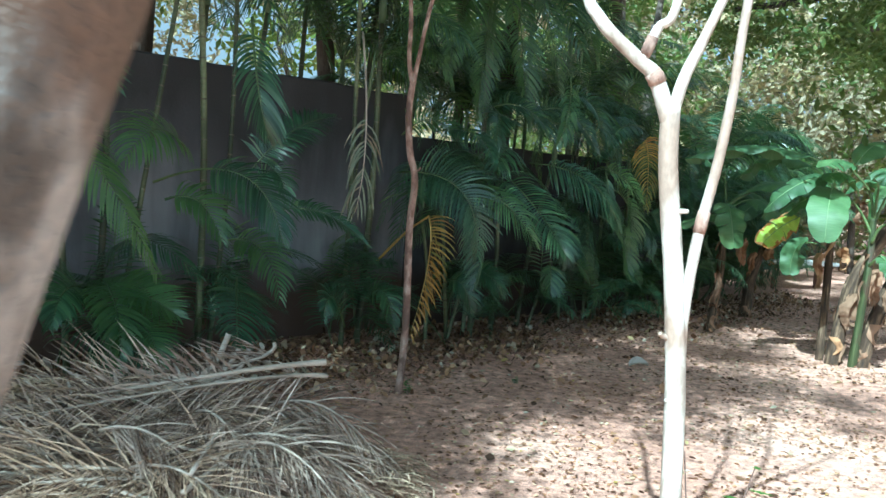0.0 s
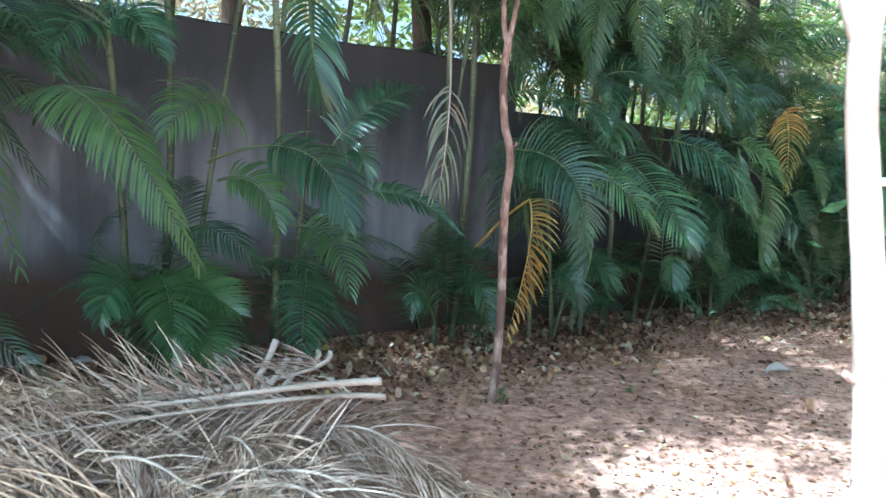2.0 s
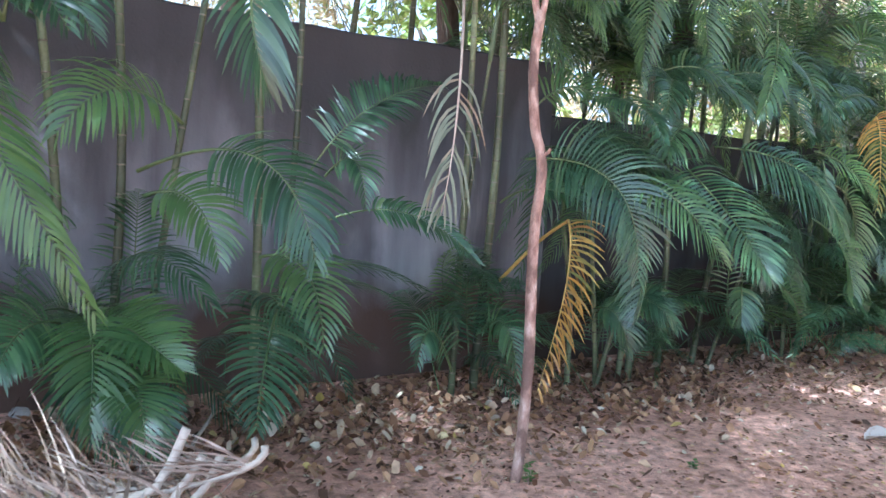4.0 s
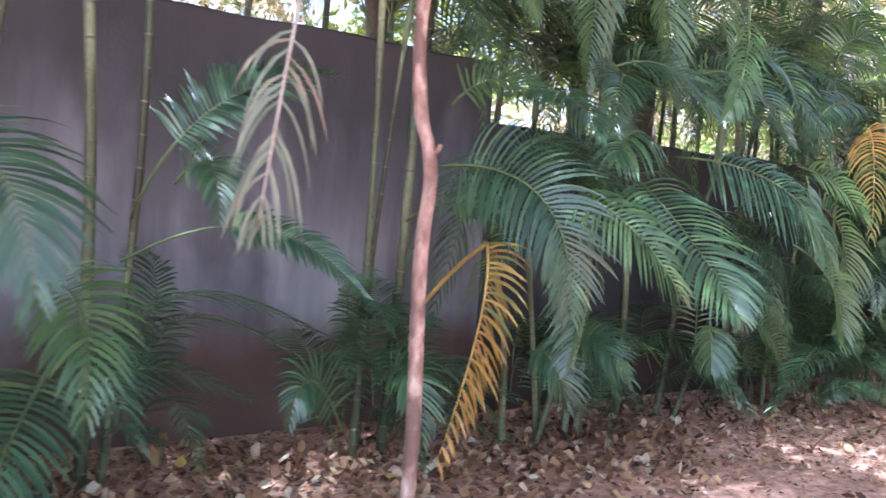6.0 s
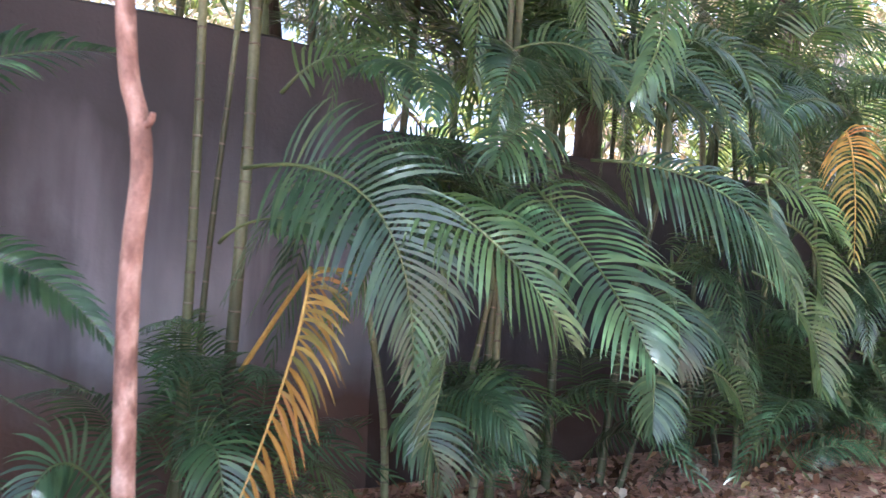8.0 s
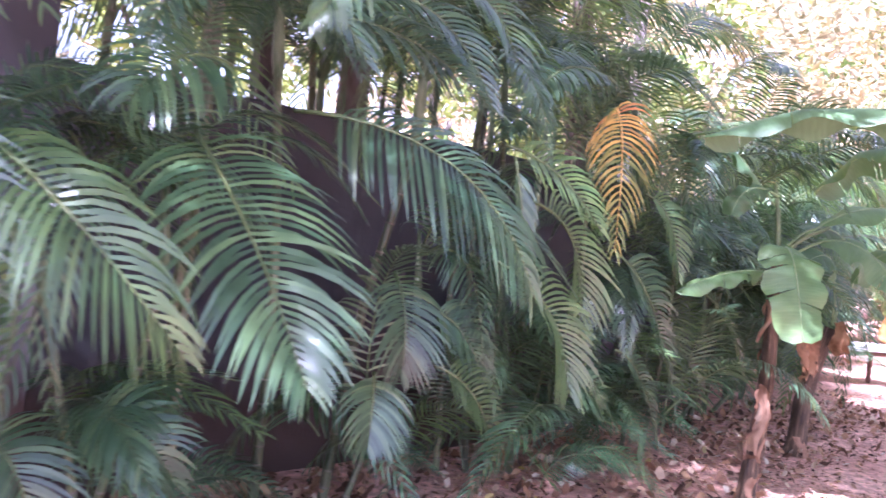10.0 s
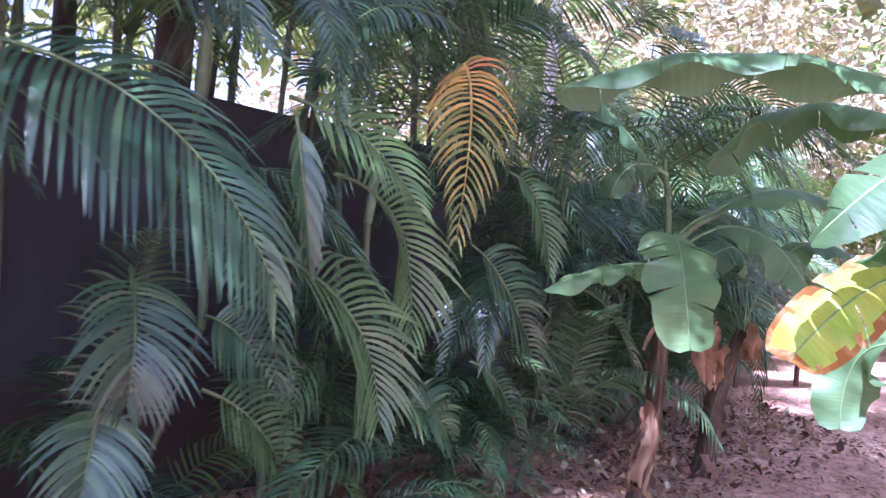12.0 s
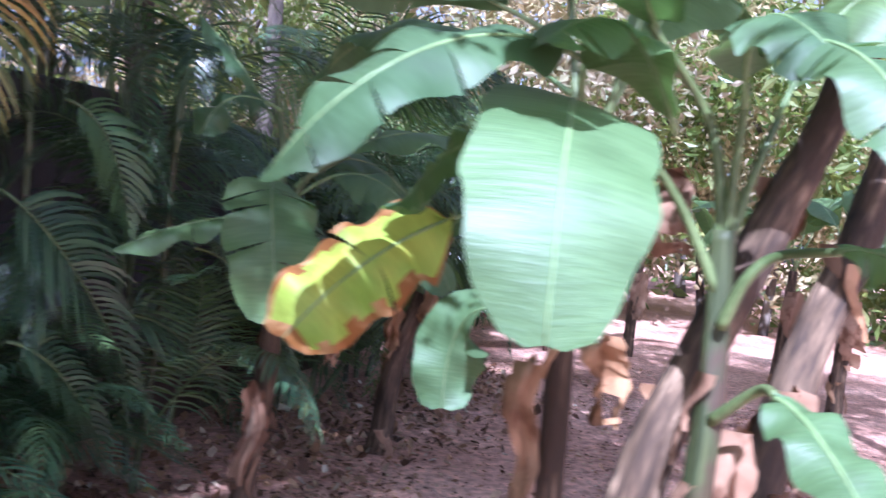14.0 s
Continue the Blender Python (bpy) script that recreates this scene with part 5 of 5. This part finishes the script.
for pts in ([(4.08, 8.03, 1.35), (4.06, 8.05, 1.6), (4.0, 8.06, 1.75), (3.81, 8.01, 1.9)], [(4.08, 8.03, 1.35), (4.085, 8.02, 1.6), (4.08, 8.0, 1.8)], [(4.08, 8.03, 1.35), (4.14, 8.04, 1.55), (4.22, 8.05, 1.75)], [(4.06, 7.98, 1.22), (4.08, 7.93, 1.34), (4.12, 7.88, 1.4), (4.15, 7.73, 1.42)], [(4.06, 7.98, 1.0), (4.08, 7.85, 1.1), (4.05, 7.76, 1.11)], [(4.07, 8.02, 1.3), (3.98, 8.05, 1.48), (3.86, 8.05, 1.62)]):
    petiole(ban4, pts, 0.016, 0.010)
banana_leaf(ban4, 21, (4.08, 8.0, 1.74), (4.02, 7.88, 1.92), (4.08, 7.70, 1.80), 0.30, normal=(-0.3, -0.3, 0.9), petiole=0.1, sag=0.3)
banana_leaf(ban4, 22, (4.08, 7.95, 1.86), (4.08, 7.62, 1.78), (4.16, 7.45, 1.42), 0.2, normal=(-0.3, -0.6, 0.7), petiole=0.1, sag=0.3)
banana_leaf(ban4, 23, (4.05, 7.76, 1.10), (4.02, 7.59, 1.06), (3.99, 7.36, 0.9), 0.15, normal=(-0.3, -0.5, 0.7), petiole=0.02, sag=0.3, tears=0)
banana_leaf(ban4, 24, (3.84, 8.02, 1.88), (3.64, 7.85, 1.98), (3.38, 7.58, 1.90), 0.30, normal=(0, -0.3, 1), petiole=0.05, sag=0.4)
banana_leaf(ban4, 25, (4.14, 7.73, 1.42), (4.22, 7.62, 1.4), (4.32, 7.5, 1.25), 0.16, normal=(-0.2, -0.5, 0.8), petiole=0.02, sag=0.4)
banana_leaf(ban4, 26, (4.2, 8.05, 1.7), (4.45, 8.0, 2.1), (4.8, 7.9, 2.0), 0.34, normal=(-0.2, -0.3, 0.9), petiole=0.1, sag=0.5, tears=6)
banana_leaf(ban4, 27, (3.92, 8.03, 1.66), (3.72, 7.95, 1.86), (3.5, 7.88, 1.78), 0.30, normal=(0, -0.2, 1), petiole=0.05, sag=0.4)
hanging_dead_leaf(ban4, 6, (4.07, 8.24, 1.62), (4.09, 8.24, 1.40), 0.13)

ban5 = thing("banana_plant", (3.92, 8.22, 0), "leaning old banana trunk of brown dry fibre", "banana plant", "sunlit banana clump")
pseudostem(ban5, 7, [(3.88, 8.16, -0.05), (3.93, 8.18, 0.3), (4.03, 8.2, 0.8), (4.24, 8.29, 1.13), (4.49, 8.36, 1.52), (4.70, 8.40, 1.89), (4.95, 8.5, 2.4)], 0.072, 0.055, BANANA_BROWN, 9)
hanging_dead_leaf(ban5, 8, (4.0, 8.08, 0.72), (3.98, 8.06, 0.35), 0.2)
banana_leaf(ban5, 31, (4.9, 8.48, 2.3), (4.6, 8.0, 2.6), (4.5, 7.6, 2.1), 0.36, normal=(0, -0.3, 1), petiole=0.15, tears=5)
banana_leaf(ban5, 32, (4.95, 8.5, 2.35), (5.4, 8.2, 2.7), (5.6, 7.9, 2.3), 0.36, normal=(0, -0.3, 1), petiole=0.15, tears=5)
ban6 = thing("banana_plant", (4.3, 8.15, 0), "leaning old banana trunk of brown dry fibre", "banana plant", "sunlit banana clump")
pseudostem(ban6, 9, [(4.14, 8.1, -0.05), (4.2, 8.12, 0.3), (4.39, 8.2, 0.76), (4.65, 8.34, 1.17), (4.86, 8.42, 1.47), (5.05, 8.5, 1.85), (5.3, 8.6, 2.3)], 0.070, 0.055, BANANA_BROWN, 9)
banana_leaf(ban6, 33, (5.3, 8.6, 2.25), (5.3, 8.1, 2.6), (5.3, 7.7, 2.2), 0.36, normal=(0, -0.3, 1), petiole=0.15, tears=5)
for seed, top, bottom, width in ((21, (4.16, 8.02, 0.98), (4.13, 7.98, 0.62), 0.13), (22, (4.36, 8.08, 0.80), (4.34, 8.05, 0.45), 0.12), (23, (4.52, 8.20, 1.05), (4.50, 8.15, 0.72), 0.14)):
    hanging_dead_leaf(ban6 if seed > 21 else ban5, seed, top, bottom, width)
# bananas further back
for seed, x, y in ((1, 8.6, 12.4), (2, 9.2, 13.9), (3, 8.3, 15.6)):
    r = random.Random(seed)
    far = thing("banana_plant", (x, y, 0), "banana plant at the back of the garden", "banana plant")
    pseudostem(far, 40 + seed, [(x, y, -0.05), (x + 0.03, y, 0.6), (x + 0.08, y, 1.3)], 0.08, 0.045, BANANA_BROWN, 4)
    for k in range(7):
        az = r.uniform(0, 6.28)
        dx, dy = math.cos(az), math.sin(az)
        banana_leaf(far, 50 + seed * 10 + k, (x + 0.08, y, 1.25), (x + 0.08 + dx * 0.55, y + dy * 0.55, 2.0 + r.uniform(-0.2, 0.2)), (x + 0.08 + dx * 1.15, y + dy * 1.15, 1.7 + r.uniform(-0.4, 0.4)), 0.34, petiole=0.25, tears=5)
    hanging_dead_leaf(far, seed, (x + 0.05, y - 0.1, 1.1), (x + 0.05, y - 0.12, 0.5), 0.25)

# ---- heap of dry palm fronds ----
HEAP = "heap of dry fronds"


def dry_frond(seed, a, m, b, leaf, normal, label="dry grey-brown palm frond lying in a heap", **kw):
    r = random.Random(seed)
    v, f, sv, sf = frond_mesh(r, a, m, b, leaf, normal=normal, **kw)
    ob = thing("dry_palm_frond", a, label, "dry frond", HEAP)
    mesh_ob("stalk", sv, sf, DRY_STALK, ob)
    mesh_ob("foliage", v, f, DRY, ob, smooth=False)
    return ob


kw = dict(width=0.0065, pairs=95, thick=0.012, bare=0.14, spread=(42, 12), jitter=0.38)
dry_frond(1, (-0.46, 3.52, 0.70), (-1.10, 3.55, 0.57), (-2.30, 3.62, 0.26), 0.21, (0, 0.4, 1), width=0.013, pairs=30, thick=0.015, bare=0.3, spread=(75, 50), fold=0.8, droop=0.02, gap=0.15, jitter=0.2)
dry_frond(2, (-0.47, 3.64, 0.61), (-1.06, 3.50, 0.55), (-2.40, 3.40, 0.22), 0.40, (0, -0.4, 1), fold=-0.1, droop=0.6, **kw)
dry_frond(3, (-0.80, 4.05, 0.66), (-1.15, 3.95, 0.50), (-2.4, 3.8, 0.26), 0.26, (0.0, 0.8, 1), fold=0.4, droop=0.05, gap=0.4, **kw)
dry_frond(4, (-0.90, 4.20, 0.62), (-1.2, 4.05, 0.48), (-2.5, 4.1, 0.2), 0.26, (0.0, 0.8, 1), fold=0.4, droop=0.05, gap=0.4, **kw)
rh = random.Random(4)
for i in range(20):
    y0 = rh.uniform(2.9, 4.1)
    z0 = max(0.1, 0.50 - abs(y0 - 3.65) * 0.5) * rh.uniform(0.55, 1.0)
    a = Vector((rh.uniform(-0.95, -0.45), y0 + rh.uniform(-0.15, 0.15), z0))
    b = Vector((rh.uniform(-2.7, -2.1), y0 + rh.uniform(-0.3, 0.3), rh.uniform(0.05, 0.2)))
    m = lerp(a, b, 0.5) + Vector((0, rh.uniform(-0.1, 0.1), rh.uniform(0.03, 0.10)))
    dry_frond(30 + i, a, m, b, rh.uniform(0.4, 0.55), (rh.uniform(-0.3, 0.3), rh.uniform(-0.9, 0.2), 1), fold=rh.uniform(-0.2, 0.1), droop=rh.uniform(0.1, 0.35), **kw)
for i in range(16):
    # tops of fronds that splay towards the open ground
    a = Vector((rh.uniform(-1.4, -0.75), rh.uniform(3.1, 3.8), rh.uniform(0.3, 0.46)))
    az = math.radians(rh.uniform(-62, 5))
    ln = rh.uniform(0.5, 0.85)
    b = a + Vector((math.cos(az) * ln, math.sin(az) * ln, 0))
    b.z = rh.uniform(0.04, 0.14)
    m = lerp(a, b, 0.5) + Vector((0, 0, rh.uniform(0.10, 0.2)))
    dry_frond(60 + i, a, m, b, rh.uniform(0.26, 0.36), (0.2, -0.3, 1), fold=rh.uniform(-0.2, 0.15), droop=rh.uniform(0.15, 0.5), width=0.005, pairs=80, thick=0.008, bare=0.05, spread=(45, 15), gap=0.1, jitter=0.4)
for i in range(14):
    # rest of the heap, further back and to its foot
    a = Vector((rh.uniform(-2.2, -0.7), rh.uniform(2.7, 4.1), rh.uniform(0.06, 0.3)))
    az = math.radians(rh.uniform(130, 260))
    ln = rh.uniform(0.8, 1.3)
    b = a + Vector((math.cos(az) * ln, math.sin(az) * ln * 0.5, 0))
    b.z = rh.uniform(0.03, 0.1)
    dry_frond(90 + i, a, lerp(a, b, 0.5) + Vector((0, 0, 0.06)), b, rh.uniform(0.3, 0.42), (0, -0.2, 1), fold=rh.uniform(-0.2, 0.1), droop=rh.uniform(0.3, 0.8), width=0.0065, pairs=70, thick=0.010, bare=0.05, jitter=0.4)

# leaflets that have come loose and lie over the heap
rl = np.random.RandomState(12)
lv, lf = [], []
for i in range(5200):
    x, y = rl.uniform(-2.5, 0.0), rl.uniform(2.75, 4.15)
    top = max(0.06, 0.50 - abs(y - 3.6) * 0.50) * (1.0 if x < -0.7 else max(0.1, 1 - (x + 0.7) * 1.25))
    z = top * rl.uniform(0.4, 1.02) + 0.03
    az = rl.normal(math.pi if x < -0.7 else -0.5, 0.75)
    ln, w = rl.uniform(0.10, 0.30), rl.uniform(0.0018, 0.004)
    d = np.array((math.cos(az), math.sin(az), rl.normal(-0.05, 0.12)))
    s = np.array((-math.sin(az), math.cos(az), rl.normal(0, 0.5)))
    c, bend = np.array((x, y, z)), np.array((rl.normal(0, 0.03), rl.normal(0, 0.03), 0.03))
    o = len(lv)
    for u, k in ((-0.5, 0.5), (-0.15, 1.0), (0.2, 0.8), (0.5, 0.15)):
        p = c + d * ln * u + bend * (1 - 4 * u * u)
        p[2] = max(p[2], 0.02)
        lv += [p + s * w * k, p - s * w * k]
    lf += [(o, o + 1, o + 3, o + 2), (o + 2, o + 3, o + 5, o + 4), (o + 4, o + 5, o + 7, o + 6)]
tagged(mesh_ob("loose_leaflets", lv, lf, DRY, smooth=False), "loose dry leaflets tangled over the frond heap", "dry leaves", kind="stuff")

# ---- bench at the back ----
bench = thing("garden_bench", (6.6, 15.75, 0), "low white slab bench on a rusty iron frame", "bench")


def box_part(name, parent, c, size, material, bevel=0.008, turn=0.0, label=""):
    bm = bmesh.new()
    bmesh.ops.create_cube(bm, size=1)
    bmesh.ops.scale(bm, vec=size, verts=bm.verts)
    bmesh.ops.bevel(bm, geom=bm.edges[:], offset=bevel, segments=2, affect="EDGES")
    bmesh.ops.transform(bm, matrix=pose(*c, 0, 0, turn), verts=bm.verts)
    me = bpy.data.meshes.new(name)
    bm.to_mesh(me)
    bm.free()
    me.materials.append(material)
    ob = new(name, me)
    ob.parent, ob.matrix_parent_inverse = parent, parent.matrix_basis.inverted()
    if label:
        ob["label"] = label
    return ob


box_part("seat", bench, (6.6, 15.75, 0.50), (1.5, 0.55, 0.07), BENCH_TOP, 0.012, 15)
box_part("rail", bench, (6.6, 15.75, 0.435), (1.36, 0.42, 0.05), BENCH_IRON, 0.006, 15)
for sx in (-0.6, 0.6):
    for sy in (-0.18, 0.18):
        q = pose(6.6, 15.75, 0, 0, 0, 15) @ Vector((sx, sy, 0.205))
        box_part("leg", bench, tuple(q), (0.05, 0.05, 0.41), BENCH_IRON, 0.005, 15)

# ---- loose things on the ground ----


def stone(x, y, r, label, seed):
    bm = bmesh.new()
    bmesh.ops.create_icosphere(bm, subdivisions=3, radius=r)
    for v in bm.verts:
        k = 1 + 0.35 * noise.noise(v.co * (1.6 / r) + Vector((seed, 0, 0)))
        v.co = Vector((v.co.x * k, v.co.y * k * 0.8, v.co.z * k * 0.55))
    me = bpy.data.meshes.new("stone")
    bm.to_mesh(me)
    bm.free()
    me.materials.append(STONE)
    ob = new("stone", me)
    ob.location = (x, y, r * 0.35)
    return tagged(ob, label, "stone")


stone(-3.28, 5.62, 0.085, "pale broken stone lying by the wall", 1)
stone(-3.0, 5.78, 0.06, "small grey stone lying by the wall", 2)


def ground_leaf(name, x, y, ln, w, az, material, label, lift=0.02):
    verts, faces = [], []
    r = random.Random(int(x * 100))
    d, s = Vector((math.cos(az), math.sin(az), 0)), Vector((-math.sin(az), math.cos(az), 0))
    z = ground_height(x, y) + 0.008
    for i in range(9):
        u = i / 8
        ww = w * math.sin(math.pi * min(0.97, 0.08 + u * 0.9)) ** 0.8
        for c in (-1, -0.5, 0, 0.5, 1):
            verts.append(Vector((x, y, z)) + d * (ln * (u - 0.5)) + s * (c * ww * 0.5) + Vector((0, 0, lift * abs(c) ** 2 + lift * 1.4 * math.sin(u * 3.1) * (0.6 + 0.4 * c) + r.uniform(0, 0.004))))
    for i in range(8):
        for c in range(4):
            o = i * 5 + c
            faces.append((o, o + 1, o + 6, o + 5))
    return tagged(mesh_ob(name, verts, faces, material), label, "fallen leaf")


ground_leaf("fallen_leaf", 1.767, 7.26, 0.19, 0.085, 0.3, BANANA_DEAD_PALE, "large pale curled leaf on the bare soil", 0.035)
ground_leaf("fallen_leaf", 3.5, 12.05, 0.3, 0.12, 0.4, BANANA_DEAD_PALE, "long pale dry sheath lying on the soil", 0.03)


def litter(name, count, box, size, seed, label, density=None, flat=0.35):
    """Fallen leaves, each a small creased and curled sheet lying at its own tilt."""
    rng = np.random.RandomState(seed)
    verts, faces = [], []
    made = 0
    while made < count:
        x, y = rng.uniform(box[0], box[1]), rng.uniform(box[2], box[3])
        off = (8.95 - (y - x)) * 0.70711
        if off < 0.05 or (density and rng.rand() > density(x, y, off)):
            continue
        made += 1
        ln = size * rng.uniform(0.5, 1.5)
        w = ln * rng.uniform(0.18, 0.34)
        az = rng.uniform(0, 6.283)
        d = np.array((math.cos(az), math.sin(az), rng.normal(0, flat * 0.5)))
        s = np.array((-math.sin(az), math.cos(az), rng.normal(0, flat)))
        c = np.array((x, y, ground_height(x, y) + 0.004 + abs(s[2]) * w + abs(d[2]) * ln * 0.5 + rng.rand() * size * 0.12))
        up = np.array((0, 0, ln * rng.uniform(-0.05, 0.16)))
        o = len(verts)
        verts += [c - d * ln * 0.5, c + s * w - d * ln * 0.12 + up, c - up * 0.4, c - s * w - d * ln * 0.08 + up, c + s * w * 0.7 + d * ln * 0.22 + up, c - s * w * 0.7 + d * ln * 0.25 + up, c + d * ln * 0.5]
        faces += [(o, o + 1, o + 2), (o, o + 2, o + 3), (o + 1, o + 4, o + 2), (o + 2, o + 5, o + 3), (o + 4, o + 6, o + 2), (o + 2, o + 6, o + 5)]
    return tagged(mesh_ob(name, verts, faces, LITTER, smooth=False), label, "leaf litter", kind="stuff")


litter("leaf_litter", 9500, (-5, 6, 3, 15), 0.05, 1, "brown and tan fallen leaves drifted along the wall's foot", lambda x, y, o: math.exp(-(o - 0.9) ** 2 / 0.55) * (1.0 if x < 1.0 else 0.45), 0.8)
litter("leaf_crumbs", 44000, (-4, 8, 1.2, 15), 0.028, 2, "small broken leaf bits scattered over the soil", lambda x, y, o: 0.35 + 0.65 * (noise.noise(Vector((x, y, 4))) > -0.1), 0.22)
litter("leaf_scatter", 1700, (-3, 7, 1.5, 14), 0.05, 3, "scattered dry leaves on the bare soil", lambda x, y, o: 0.3 + 0.7 * (noise.noise(Vector((x * 0.7, y * 0.7, 8))) > 0.0))


def weed(x, y, h, seed, label):
    r = random.Random(seed)
    verts, faces, slots = [], [], []
    foot = Vector((x, y, ground_height(x, y) - 0.01))
    for j in range(4):
        top = foot + Vector((r.uniform(-0.25, 0.25) * h, r.uniform(-0.25, 0.25) * h, h * r.uniform(0.6, 1)))
        tube(verts, faces, [foot, lerp(foot, top, 0.5) + Vector((r.uniform(-0.02, 0.02), 0, 0)), top], [0.004, 0.003, 0.002], 5)
        slots += [1] * (len(faces) - len(slots))
        for k in range(7):
            p = lerp(foot, top, 0.35 + 0.65 * k / 6)
            az = r.uniform(0, 6.28)
            d = Vector((math.cos(az), math.sin(az), r.uniform(-0.2, 0.5))).normalized() * r.uniform(0.03, 0.06) * (0.6 + h)
            s = Vector((-math.sin(az), math.cos(az), 0)) * 0.014
            o = len(verts)
            verts += [p, p + d * 0.5 + s, p + d, p + d * 0.5 - s]
            faces.append((o, o + 1, o + 2, o + 3))
            slots.append(0)
    return tagged(mesh_ob("weed", verts, faces, [WEED, BARK_PINK], slots=slots), label, "weed")


weed(-0.2, 5.82, 0.12, 1, "small green weed at the thin tree's foot")
weed(0.86, 2.52, 0.85, 2, "spindly shoot with small leaves beside the pale tree")
weed(0.90, 2.56, 0.5, 3, "spindly shoot with small leaves beside the pale tree")
weed(0.6, 6.3, 0.05, 4, "tiny green weed on bare soil")


def stick(name, pts, r0, r1, material, label, category):
    verts, faces = [], []
    path = smooth_path(pts, 5)
    tube(verts, faces, path, [lerp(r0, r1, i / (len(path) - 1)) for i in range(len(path))], 7)
    return tagged(mesh_ob(name, verts, faces, material), label, category)


stick("dry_stalk", [(-1.98, 6.02, 0.12), (-1.93, 5.92, 0.10), (-1.90, 5.72, 0.05), (-1.87, 5.58, 0.02)], 0.008, 0.012, DRY_STALK, "dry tan palm stalk lying by the wall", "stick")
stick("dead_twig", [(-2.28, 5.50, 0.02), (-2.16, 5.42, 0.22), (-2.10, 5.40, 0.42), (-1.95, 5.36, 0.52)], 0.009, 0.004, BARK_PINK, "thin dead brown twig leaning in the palms", "twig")

# bare and cut stalks on the heap
for pts, r0, r1 in (
    ([(-0.85, 2.95, 0.38), (-0.845, 3.3, 0.44), (-0.83, 3.69, 0.43)], 0.009, 0.007),
    ([(-0.86, 2.9, 0.33), (-0.68, 3.45, 0.41), (-0.47, 3.97, 0.38)], 0.011, 0.008),
    ([(-0.74, 2.95, 0.27), (-0.63, 3.4, 0.35), (-0.50, 3.84, 0.32)], 0.010, 0.008),
    ([(-1.6, 3.85, 0.42), (-1.14, 3.92, 0.51), (-1.06, 3.96, 0.57), (-1.015, 4.0, 0.70)], 0.012, 0.014),
    ([(-1.6, 3.82, 0.38), (-1.09, 3.93, 0.48), (-1.01, 3.97, 0.54), (-0.96, 4.0, 0.63)], 0.011, 0.013),
    ([(-1.5, 3.8, 0.36), (-1.06, 3.935, 0.467), (-0.955, 3.98, 0.53), (-0.915, 4.015, 0.63)], 0.010, 0.012)):
    stick("dry_stalk", pts, r0, r1, DRY_STALK, "bare tan frond stalk on the heap, its end cut", "stick")
